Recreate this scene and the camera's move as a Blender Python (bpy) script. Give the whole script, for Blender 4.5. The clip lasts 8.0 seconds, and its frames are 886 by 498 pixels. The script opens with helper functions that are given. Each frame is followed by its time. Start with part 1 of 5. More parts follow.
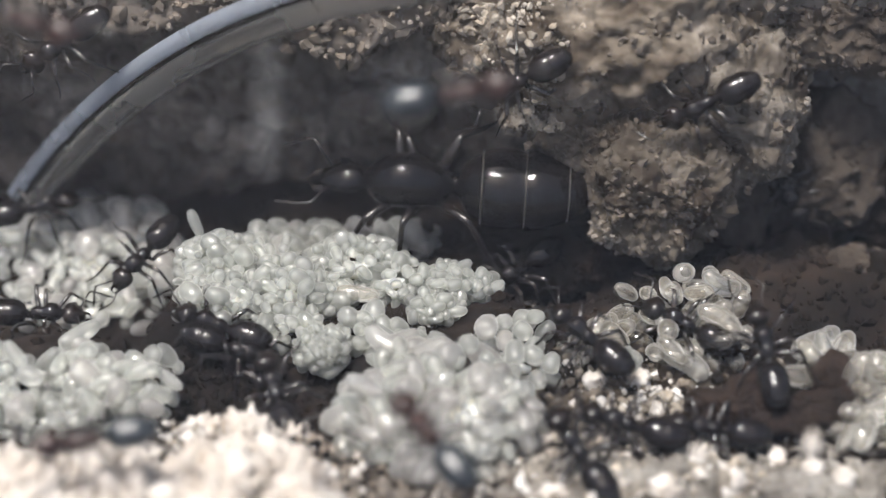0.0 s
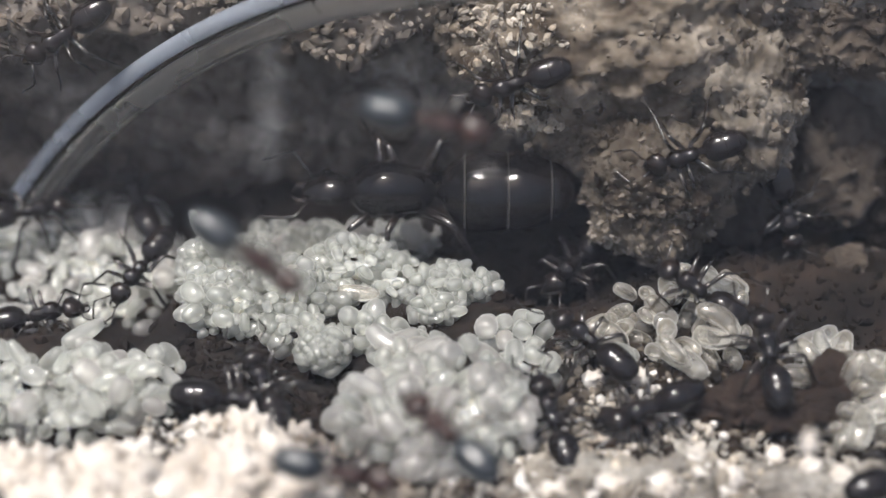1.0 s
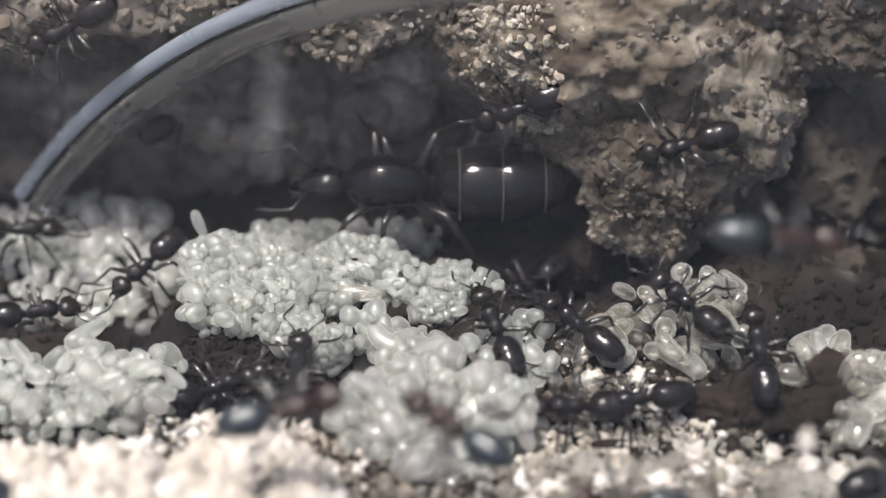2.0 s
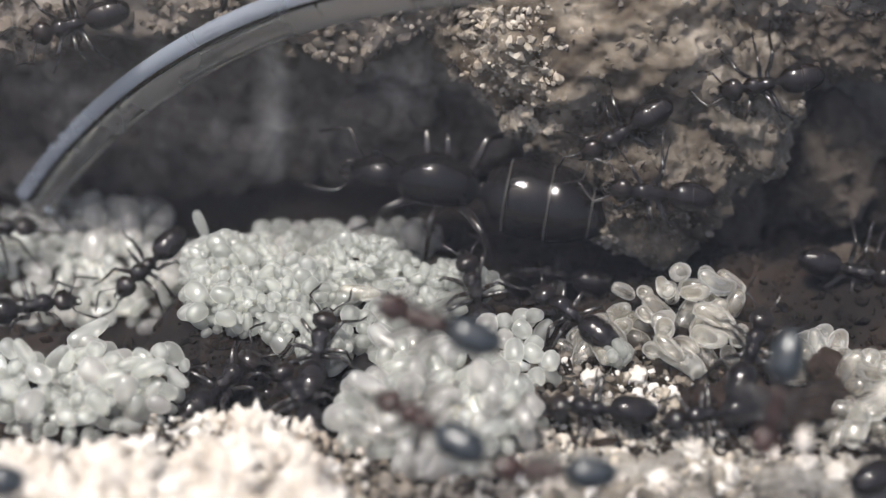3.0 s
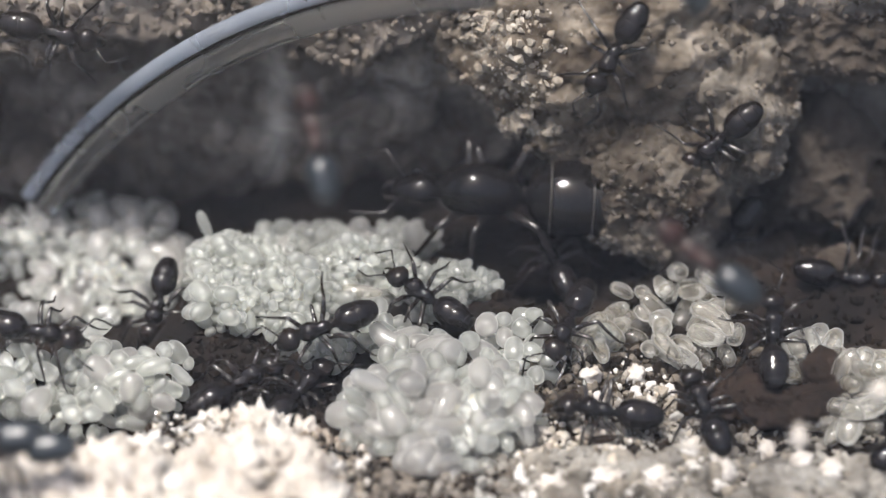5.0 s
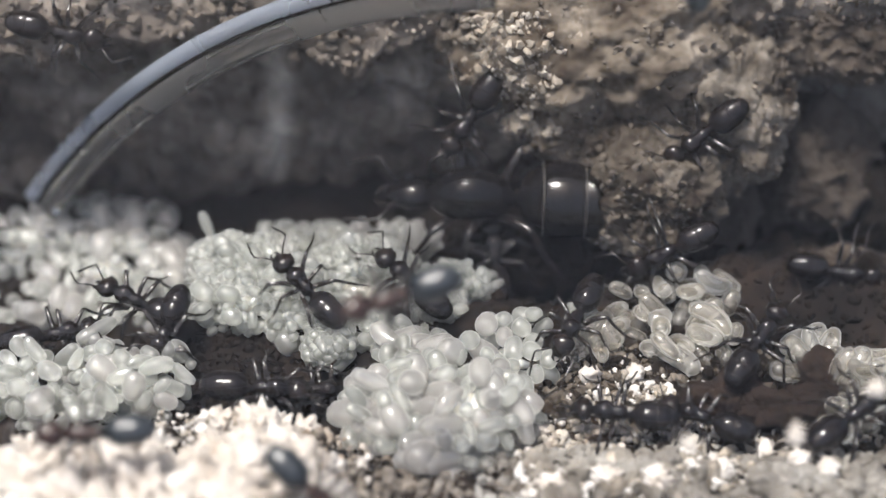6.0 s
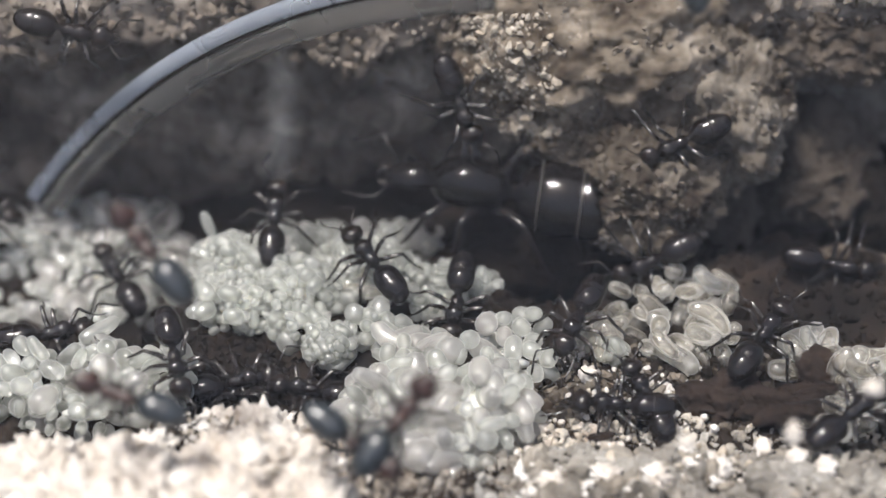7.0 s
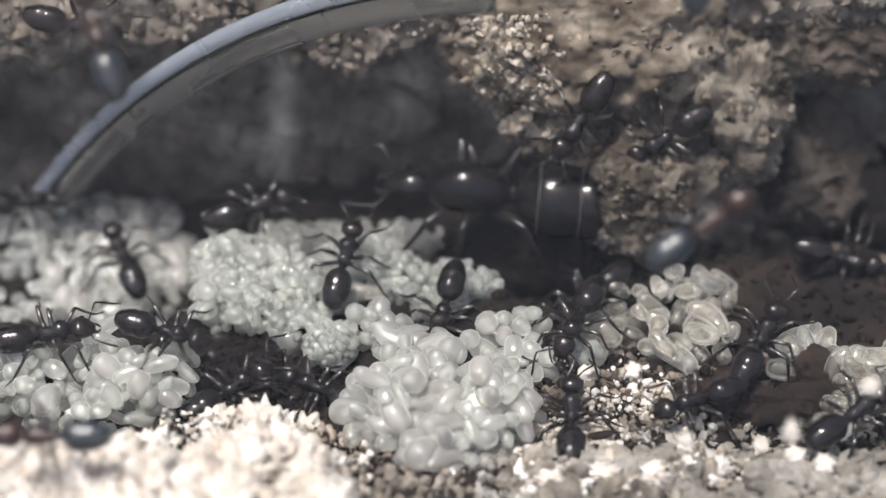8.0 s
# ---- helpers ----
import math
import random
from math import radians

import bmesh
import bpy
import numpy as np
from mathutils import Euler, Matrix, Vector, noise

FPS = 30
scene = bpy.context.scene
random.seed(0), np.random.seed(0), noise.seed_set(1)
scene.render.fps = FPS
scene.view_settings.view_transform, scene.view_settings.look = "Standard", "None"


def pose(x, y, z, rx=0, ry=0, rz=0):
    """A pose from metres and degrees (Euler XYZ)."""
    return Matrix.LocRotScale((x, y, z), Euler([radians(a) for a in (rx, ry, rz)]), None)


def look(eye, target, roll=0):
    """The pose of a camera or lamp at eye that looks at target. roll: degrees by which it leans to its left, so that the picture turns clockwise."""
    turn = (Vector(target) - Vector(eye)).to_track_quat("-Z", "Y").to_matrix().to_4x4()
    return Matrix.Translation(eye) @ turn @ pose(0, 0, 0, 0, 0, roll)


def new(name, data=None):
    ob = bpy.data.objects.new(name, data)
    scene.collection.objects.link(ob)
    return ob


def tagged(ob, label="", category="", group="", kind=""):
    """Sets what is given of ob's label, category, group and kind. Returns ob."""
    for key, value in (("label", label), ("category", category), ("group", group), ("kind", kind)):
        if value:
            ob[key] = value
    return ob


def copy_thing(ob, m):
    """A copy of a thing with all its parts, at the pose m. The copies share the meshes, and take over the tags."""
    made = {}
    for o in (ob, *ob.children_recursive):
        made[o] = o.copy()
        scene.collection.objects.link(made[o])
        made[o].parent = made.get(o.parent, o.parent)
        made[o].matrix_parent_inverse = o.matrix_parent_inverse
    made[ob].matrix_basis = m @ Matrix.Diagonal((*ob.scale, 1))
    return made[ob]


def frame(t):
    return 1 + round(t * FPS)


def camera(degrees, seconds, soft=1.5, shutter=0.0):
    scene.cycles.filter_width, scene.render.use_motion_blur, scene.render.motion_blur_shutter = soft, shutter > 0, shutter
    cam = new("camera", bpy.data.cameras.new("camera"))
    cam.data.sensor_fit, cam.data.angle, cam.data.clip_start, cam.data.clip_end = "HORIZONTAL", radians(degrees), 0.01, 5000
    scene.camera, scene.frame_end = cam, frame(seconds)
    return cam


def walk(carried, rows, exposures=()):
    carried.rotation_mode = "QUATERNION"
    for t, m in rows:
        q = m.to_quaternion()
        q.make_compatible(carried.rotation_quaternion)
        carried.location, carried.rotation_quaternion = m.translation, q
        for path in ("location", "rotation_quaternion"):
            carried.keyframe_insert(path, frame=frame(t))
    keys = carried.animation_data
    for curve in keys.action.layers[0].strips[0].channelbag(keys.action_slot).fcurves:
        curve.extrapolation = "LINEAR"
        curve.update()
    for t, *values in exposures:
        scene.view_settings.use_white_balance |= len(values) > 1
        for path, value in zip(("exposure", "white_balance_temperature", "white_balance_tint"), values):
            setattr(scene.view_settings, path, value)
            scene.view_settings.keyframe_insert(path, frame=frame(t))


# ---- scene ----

MM = 0.001
TAU = 2 * math.pi


def at(x, y, z, rx=0, ry=0, rz=0):
    """A pose in millimetres and degrees."""
    return pose(x * MM, y * MM, z * MM, rx, ry, rz)


# ---- camera: a macro lens looking down into the nest, slowly drawing back ----
cam = camera(28, 8.0, soft=1.5, shutter=0.4)
cam.data.dof.use_dof = True
cam.data.dof.focus_distance = 61.3 * MM
cam.data.dof.aperture_fstop = 36
AIM = look((0, -50.56 * MM, 42.42 * MM), (0, 0, 0))
DRAW_BACK = Vector((-0.0274, -0.7655, 0.6428)) * MM


def drawn(mm):
    m = AIM.copy()
    m.translation = AIM.translation + DRAW_BACK * mm
    return m


walk(cam, [(0.0, drawn(-1.65)), (2.0, drawn(-0.85)), (4.0, drawn(-0.05)), (6.0, drawn(0.83)), (8.0, drawn(1.65))],
     exposures=[(0.0, 1.06), (6.0, 1.13), (8.0, 1.1)])

# ---- daylight ----
SUN_DIR = Vector((-0.24, -0.13, 1.0)).normalized()
world = bpy.data.worlds.new("sky")
scene.world = world
world.use_nodes = True
wt = world.node_tree
sky = wt.nodes.new("ShaderNodeTexSky")
sky.sky_type = "NISHITA"
sky.sun_disc = False
sky.air_density = 0.9
sky.dust_density = 5.0
sky.ozone_density = 0.3
sky.sun_elevation = math.asin(SUN_DIR.z)
sky.sun_rotation = math.atan2(SUN_DIR.x, SUN_DIR.y)
wt.nodes["Background"].inputs[1].default_value = 0.1
pale = wt.nodes.new("ShaderNodeHueSaturation")
pale.inputs["Saturation"].default_value = 0.9
wt.links.new(sky.outputs[0], pale.inputs["Color"])
wt.links.new(pale.outputs[0], wt.nodes["Background"].inputs[0])
sun_data = bpy.data.lights.new("sun", "SUN")
sun_data.energy = 2.7
sun_data.angle = radians(14.0)
sun_data.color = (1.0, 0.97, 0.925)
sun = new("sun", sun_data)
sun.matrix_world = look(SUN_DIR * 0.5, (0, 0, 0))


# ---- materials ----
def material(name, rough=0.5, metal=0.0):
    m = bpy.data.materials.new(name)
    m.use_nodes = True
    b = m.node_tree.nodes["Principled BSDF"]
    b.inputs["Roughness"].default_value = rough
    b.inputs["Metallic"].default_value = metal
    return m, m.node_tree, b


def noise_node(t, scale, detail=5, rough=0.6, coords="Object"):
    c = t.nodes.new("ShaderNodeTexCoord")
    n = t.nodes.new("ShaderNodeTexNoise")
    n.inputs["Scale"].default_value = scale
    n.inputs["Detail"].default_value = detail
    n.inputs["Roughness"].default_value = rough
    t.links.new(c.outputs[coords], n.inputs["Vector"])
    return n


def ramp(t, source, stops):
    r = t.nodes.new("ShaderNodeValToRGB")
    e = r.color_ramp.elements
    while len(e) < len(stops):
        e.new(0.5)
    for el, (p, c) in zip(e, stops):
        el.position = p
        el.color = (*c, 1)
    t.links.new(source, r.inputs[0])
    return r


def mixed(t, fac, a, b, mode="MIX"):
    m = t.nodes.new("ShaderNodeMix")
    m.data_type = "RGBA"
    m.blend_type = mode
    if isinstance(fac, float):
        m.inputs[0].default_value = fac
    else:
        t.links.new(fac, m.inputs[0])
    for k, v in ((6, a), (7, b)):
        if isinstance(v, tuple):
            m.inputs[k].default_value = (*v, 1)
        else:
            t.links.new(v, m.inputs[k])
    return m.outputs[2]


def bump(t, b, source, strength, distance):
    n = t.nodes.new("ShaderNodeBump")
    n.inputs["Strength"].default_value = strength
    n.inputs["Distance"].default_value = distance
    t.links.new(source, n.inputs["Height"])
    t.links.new(n.outputs[0], b.inputs["Normal"])
    return n


def earth(name, dark, mid, light, rough=0.9, grain=2600.0, patch=260.0, pits=0.45, speck=0.8):
    """Crumbly mineral ground: patches, single grains and fine relief."""
    m, t, b = material(name, rough)
    n1 = noise_node(t, patch, 4)
    n2 = noise_node(t, grain, 6, 0.7)
    c1 = ramp(t, n1.outputs[0], [(0.35, dark), (0.5, mid), (0.68, light)])
    c2 = ramp(t, n2.outputs[0], [(0.3, (pits, pits * 0.96, pits * 0.89)), (0.7, (1.0, 1.0, 1.0))])
    g = t.nodes.new("ShaderNodeNewGeometry")
    c3 = ramp(t, g.outputs["Random Per Island"], [(0.0, (0.55, 0.52, 0.48)), (0.6, (1, 1, 1)), (1.0, (1.0, 0.93, 0.84))])
    col = mixed(t, 1.0, c1.outputs[0], c2.outputs[0], "MULTIPLY")
    col = mixed(t, speck, col, c3.outputs[0], "MULTIPLY")
    t.links.new(col, b.inputs["Base Color"])
    b.inputs["Specular IOR Level"].default_value = 0.2
    bump(t, b, n2.outputs[0], 0.8, 0.00012)
    return m


def chitin(name, base, warm, rough, ior=1.42):
    """Polished dark cuticle with fine pits and a brownish cast here and there."""
    m, t, b = material(name, rough)
    n = noise_node(t, 1500, 3)
    c = ramp(t, n.outputs[0], [(0.35, base), (0.75, warm)])
    t.links.new(c.outputs[0], b.inputs["Base Color"])
    f = noise_node(t, 22000, 2)
    r = ramp(t, f.outputs[0], [(0.3, (rough * 0.7,) * 3), (0.8, (rough * 1.5,) * 3)])
    t.links.new(r.outputs[0], b.inputs["Roughness"])
    b.inputs["IOR"].default_value = ior
    bump(t, b, f.outputs[0], 0.25, 0.00001)
    return m


def brood_material(name, tint, deep, clear, bend):
    """Moist, half clear skin of eggs and larvae: part of the light passes straight on, the rest glows through the skin."""
    m, t, b = material(name, 0.3)
    t.nodes.remove(b)
    o = t.nodes.new("ShaderNodeObjectInfo")
    n = noise_node(t, 900, 3)
    c = ramp(t, o.outputs["Random"], [(0.0, deep), (0.6, tint), (1.0, (0.97, 0.98, 0.96))])
    col = mixed(t, n.outputs[0], c.outputs[0], tint)
    relief = t.nodes.new("ShaderNodeBump")
    relief.inputs["Strength"].default_value = 0.05
    relief.inputs["Distance"].default_value = 0.00004
    t.links.new(noise_node(t, 4200, 3).outputs[0], relief.inputs["Height"])

    def mix(fac, first, second):
        mx = t.nodes.new("ShaderNodeMixShader")
        if isinstance(fac, float):
            mx.inputs[0].default_value = fac
        else:
            t.links.new(fac, mx.inputs[0])
        t.links.new(first, mx.inputs[1])
        t.links.new(second, mx.inputs[2])
        return mx.outputs[0]

    milk = t.nodes.new("ShaderNodeBsdfDiffuse")
    glow = t.nodes.new("ShaderNodeBsdfTranslucent")
    t.links.new(col, milk.inputs["Color"])
    t.links.new(col, glow.inputs["Color"])
    skin = mix(0.68, milk.outputs[0], glow.outputs[0])
    pass_on = t.nodes.new("ShaderNodeBsdfTransparent")
    pass_on.inputs[0].default_value = (0.98, 0.98, 0.96, 1)
    bent = t.nodes.new("ShaderNodeBsdfRefraction")
    bent.inputs["IOR"].default_value = 1.33
    bent.inputs["Roughness"].default_value = 0.0
    bent.inputs["Color"].default_value = (0.98, 0.99, 0.97, 1)
    some = t.nodes.new("ShaderNodeMapRange")
    some.inputs["To Min"].default_value = clear - 0.15
    some.inputs["To Max"].default_value = clear + 0.15
    t.links.new(n.outputs[0], some.inputs[0])
    body = mix(some.outputs[0], skin, mix(bend, pass_on.outputs[0], bent.outputs[0]))
    bloom = t.nodes.new("ShaderNodeBsdfSheen")
    bloom.inputs["Color"].default_value = (0.95, 0.95, 0.92, 1)
    bloom.inputs["Roughness"].default_value = 0.3
    both = t.nodes.new("ShaderNodeAddShader")
    t.links.new(body, both.inputs[0])
    t.links.new(bloom.outputs[0], both.inputs[1])
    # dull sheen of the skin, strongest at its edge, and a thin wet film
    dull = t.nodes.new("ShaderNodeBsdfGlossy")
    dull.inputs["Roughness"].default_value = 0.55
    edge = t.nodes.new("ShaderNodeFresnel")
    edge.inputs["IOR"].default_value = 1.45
    film = t.nodes.new("ShaderNodeBsdfGlossy")
    film.inputs["Roughness"].default_value = 0.08
    t.links.new(relief.outputs[0], film.inputs["Normal"])
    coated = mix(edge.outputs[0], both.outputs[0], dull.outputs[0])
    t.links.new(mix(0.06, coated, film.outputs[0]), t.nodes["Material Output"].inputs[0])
    return m


def packed_material(name, dark, light):
    """Cloudy mass of bodies deep in a heap."""
    m, t, b = material(name, 0.4)
    o = t.nodes.new("ShaderNodeObjectInfo")
    c = ramp(t, o.outputs["Random"], [(0.0, dark), (1.0, light)])
    n = noise_node(t, 1700, 3)
    n2 = ramp(t, n.outputs[0], [(0.35, (0.86, 0.85, 0.8)), (0.65, (1.0, 1.0, 1.0))])
    t.links.new(mixed(t, 1.0, c.outputs[0], n2.outputs[0], "MULTIPLY"), b.inputs["Base Color"])
    b.inputs["Subsurface Weight"].default_value = 1.0
    b.inputs["Subsurface Radius"].default_value = (1.0, 0.95, 0.85)
    b.inputs["Subsurface Scale"].default_value = 0.0005
    return m


# Dark soil, its colour lowered further to stand for shade under the clod.
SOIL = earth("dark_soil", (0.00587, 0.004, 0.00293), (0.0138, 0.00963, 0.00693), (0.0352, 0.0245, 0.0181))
# Soil of the hollow, coloured paler to make up for light missing there.
LIFTED = earth("damp_soil", (0.0385, 0.0318, 0.0272), (0.206, 0.179, 0.157), (0.597, 0.543, 0.495), patch=150.0)
DUSK = earth("dark_brown_soil", (0.0387, 0.0324, 0.0279), (0.101, 0.086, 0.0743), (0.21, 0.185, 0.163), patch=170.0)
ROOF = earth("brown_soil", (0.0813, 0.0701, 0.0606), (0.18, 0.157, 0.138), (0.332, 0.304, 0.276))
GRIT = earth("grey_grit", (0.13, 0.115, 0.1), (0.3, 0.285, 0.265), (0.52, 0.51, 0.49))
CLAY = earth("pale_clay", (0.045, 0.0335, 0.0249), (0.158, 0.137, 0.115), (0.305, 0.278, 0.248), patch=420.0)
SAND = earth("pale_sand", (0.292, 0.252, 0.211), (0.498, 0.458, 0.404), (0.683, 0.643, 0.583))
CHALK = earth("white_crumbs", (0.38, 0.32, 0.27), (0.67, 0.655, 0.645), (0.77, 0.76, 0.757), grain=2000.0, patch=170.0, pits=0.78, speck=0.3)
RUST = earth("rust_earth", (0.0103, 0.00688, 0.00516), (0.0224, 0.0146, 0.0103), (0.0473, 0.0318, 0.0241))
# Abdomen at the glass: bluish base and raised IOR imitate reflected sky.
SKY_TINT = chitin("blue_black_cuticle", (0.008, 0.011, 0.014), (0.02, 0.026, 0.031), 0.3, 1.65)
BLACK = chitin("black_cuticle", (0.005, 0.004, 0.004), (0.012, 0.009, 0.008), 0.12)
QUEENC = chitin("black_queen_cuticle", (0.004, 0.0035, 0.0035), (0.009, 0.007, 0.006), 0.08, 1.4)
LEGS = chitin("brown_black_leg", (0.006, 0.005, 0.004), (0.018, 0.012, 0.009), 0.25, 1.7)
HEADC = chitin("dark_brown_head", (0.006, 0.005, 0.004), (0.016, 0.01, 0.008), 0.22)
RUSTY = chitin("rust_red_head", (0.016, 0.008, 0.006), (0.042, 0.018, 0.013), 0.3)
BAND = chitin("pale_membrane", (0.05, 0.047, 0.041), (0.11, 0.1, 0.085), 0.3)
SEAM = chitin("dark_seam", (0.012, 0.01, 0.008), (0.02, 0.017, 0.014), 0.3)
EYE = chitin("eye_black", (0.004, 0.004, 0.005), (0.008, 0.008, 0.01), 0.12)
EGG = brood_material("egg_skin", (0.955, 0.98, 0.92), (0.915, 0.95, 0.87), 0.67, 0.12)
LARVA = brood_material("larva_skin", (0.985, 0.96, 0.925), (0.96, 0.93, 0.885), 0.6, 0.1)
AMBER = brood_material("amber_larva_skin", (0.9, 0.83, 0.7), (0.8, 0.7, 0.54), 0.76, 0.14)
HEART = packed_material("packed_brood", (0.93, 0.94, 0.91), (0.96, 0.96, 0.94))


def plastic(name, tint, through_it):
    m, t, b = material(name, 0.22)
    b.inputs["Base Color"].default_value = (*tint, 1)
    b.inputs["Transmission Weight"].default_value = through_it
    b.inputs["IOR"].default_value = 1.45
    n = noise_node(t, 260, 3)
    r = ramp(t, n.outputs[0], [(0.4, (0.12, 0.12, 0.12)), (0.65, (0.4, 0.4, 0.4))])
    t.links.new(r.outputs[0], b.inputs["Roughness"])
    bump(t, b, n.outputs[0], 0.06, 0.00005)
    return m


def cover_glass():
    m, t, b = material("cover_glass", 0.02)
    out = t.nodes["Material Output"]
    clear = t.nodes.new("ShaderNodeBsdfTransparent")
    gloss = t.nodes.new("ShaderNodeBsdfGlossy")
    gloss.inputs["Roughness"].default_value = 0.05
    fr = t.nodes.new("ShaderNodeFresnel")
    fr.inputs["IOR"].default_value = 1.29
    mx = t.nodes.new("ShaderNodeMixShader")
    t.links.new(fr.outputs[0], mx.inputs[0])
    t.links.new(clear.outputs[0], mx.inputs[1])
    t.links.new(gloss.outputs[0], mx.inputs[2])
    t.links.new(mx.outputs[0], out.inputs[0])
    return m


PLASTIC = plastic("clear_plastic", (0.76, 0.84, 0.96), 0.8)
DULL_PLASTIC = plastic("scuffed_plastic", (0.8, 0.8, 0.78), 0.97)
GLASS = cover_glass()


# ---- mesh helpers, all in millimetres ----
def mesh_of(name, verts, faces, mat, smooth=True):
    me = bpy.data.meshes.new(name)
    v = np.asarray(verts, dtype=float) * MM
    me.from_pydata(v.tolist(), [], [list(f) for f in faces])
    if smooth:
        me.polygons.foreach_set("use_smooth", [True] * len(me.polygons))
    me.materials.append(mat)
    me.update()
    return me


def part(name, me, parent, label="", m=None):
    ob = new(name, me)
    ob.parent = parent
    if m is not None:
        ob.matrix_basis = m
    if label:
        tagged(ob, label)
    return ob


def thing(name, label, category, group="", m=None):
    ob = new(name)
    ob.empty_display_size = 0.001
    tagged(ob, label, category, group)
    if m is not None:
        ob.matrix_basis = m
    return ob


def lathe(rings, seg=20):
    """A closed body along x from rings of (x, centre z, half width y, half height z)."""
    v, f = [], []
    for x, zc, ry, rz in rings:
        for k in range(seg):
            a = TAU * k / seg
            v.append((x, ry * math.cos(a), zc + rz * math.sin(a)))
    n = len(rings)
    for i in range(n - 1):
        for k in range(seg):
            k2 = (k + 1) % seg
            f.append((i * seg + k, i * seg + k2, (i + 1) * seg + k2, (i + 1) * seg + k))
    f.append(tuple(range(seg))[::-1])
    f.append(tuple((n - 1) * seg + k for k in range(seg)))
    # outward faces, whichever way the rings run
    if rings[-1][0] < rings[0][0]:
        f = [tuple(reversed(q)) for q in f]
    return v, f


def egg_rings(x0, x1, zc, ry, rz, n=12, blunt=0.0, steps=0, depth=0.0):
    """Rings of an ovoid; steps: overlapping plates along it."""
    out = []
    for i in range(n + 1):
        u = i / n
        a = math.pi * (0.02 + 0.96 * u)
        r = math.sin(a) ** 0.72
        r *= 1 + blunt * math.cos(a)
        if steps:
            ph = (u * steps) % 1.0
            r *= 1 - depth * (1 - ph) ** 3
        x = x0 + (x1 - x0) * (1 - math.cos(a)) / 2
        out.append((x, zc, ry * r, rz * r))
    return out


def tube(points, radii, seg=7):
    """A tapered round limb through points."""
    pts = [Vector(p) for p in points]
    v, f = [], []
    for i, p in enumerate(pts):
        d = (pts[min(i + 1, len(pts) - 1)] - pts[max(i - 1, 0)]).normalized()
        up = Vector((0, 0, 1)) if abs(d.z) < 0.9 else Vector((1, 0, 0))
        s = d.cross(up).normalized()
        w = s.cross(d)
        for k in range(seg):
            a = TAU * k / seg
            v.append(tuple(p + (s * math.cos(a) + w * math.sin(a)) * radii[i]))
    for i in range(len(pts) - 1):
        for k in range(seg):
            k2 = (k + 1) % seg
            f.append((i * seg + k, (i + 1) * seg + k, (i + 1) * seg + k2, i * seg + k2))
    f.append(tuple(range(seg)))
    f.append(tuple((len(pts) - 1) * seg + k for k in range(seg))[::-1])
    return v, f


def joined(*bodies):
    v, f = [], []
    for bv, bf in bodies:
        o = len(v)
        v += list(bv)
        f += [tuple(i + o for i in q) for q in bf]
    return v, f


def ico(sub=2):
    bm = bmesh.new()
    bmesh.ops.create_icosphere(bm, subdivisions=sub, radius=1.0)
    v = np.array([tuple(p.co) for p in bm.verts])
    f = [tuple(p.index for p in q.verts) for q in bm.faces]
    bm.free()
    return v, f


ICO1, ICO2, ICO3, ICO4 = ico(1), ico(2), ico(3), ico(4)


def lump(rng, size, ball=ICO2, rough=0.3, freq=1.6):
    """One irregular stone or clod about `size` millimetres across."""
    v, f = ball
    off = Vector(rng.uniform(-50, 50, 3))
    s = np.array(rng.uniform(0.55, 1.2, 3)) * size / 2
    out = np.empty_like(v)
    if len(v) == 12:
        # small chips: angular, with flat broken faces
        return v * rng.uniform(1 - 0.75 * rough, 1 + 0.4 * rough, (12, 1)) * s, f
    for i, p in enumerate(v):
        q = Vector(p)
        d = noise.noise(q * freq + off) * rough + noise.noise(q * freq * 2.7 + off) * rough * 0.5
        out[i] = p * (1 + d) * s
    return out, f


def turn(rng):
    return np.array(Euler(rng.uniform(0, TAU, 3)).to_matrix())


# ---- the lie of the land ----
def fbm(x, y, z, s, octaves=4):
    return noise.fractal(Vector((x * s, y * s, z * s)), 1.0, 2.0, octaves)


def smooth(a, b, x):
    u = min(max((x - a) / (b - a), 0), 1)
    return u * u * (3 - 2 * u)


def floor_z(x, y):
    """Height of the nest floor."""
    z = 0.35 * fbm(x, y, 0, 0.35) + 0.12 * fbm(x, y, 7, 1.3)
    crest = smooth(-2.5, -4.5, x) * smooth(-12.0, -9.0, x)
    z += (0.6 + 0.55 * crest) * smooth(-9.2 - 0.6 * (1 - crest), -11.0 - 1.2 * (1 - crest), y)
    z += (1.8 * smooth(1.5, -4.5, x) + 0.7 * smooth(2.0, 6.0, x)) * smooth(-11.8, -15.5, y)
    z -= 1.3 * math.exp(-((x + 6.2) / 2.2) ** 2 - ((y + 6.9) / 1.3) ** 2)
    z -= 3.0 * math.exp(-((x - 4.2) / 2.4) ** 2 - ((y + 0.2) / 1.7) ** 2)
    edge = -1.5 - 3.5 * smooth(-9.0, -10.5, x) + 1.4 * fbm(x, 5, 2, 0.33)
    z -= (3.2 - 1.3 * smooth(-9.0, -6.0, x)) * smooth(edge, edge + 4.0, y)
    return z


def sheet(name, mat, x0, x1, nx, y0, y1, ny, height):
    v, f = [], []
    for j in range(ny + 1):
        for i in range(nx + 1):
            x, y = x0 + (x1 - x0) * i / nx, y0 + (y1 - y0) * j / ny
            v.append((x, y, height(x, y)))
    for j in range(ny):
        for i in range(nx):
            a = j * (nx + 1) + i
            f.append((a, a + 1, a + nx + 2, a + nx + 1))
    return mesh_of(name, v, f, mat)


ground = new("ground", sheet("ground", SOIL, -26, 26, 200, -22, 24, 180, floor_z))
tagged(ground, "crumbly soil floor of the ant nest, colour darkened for shade", "ground", kind="structure")

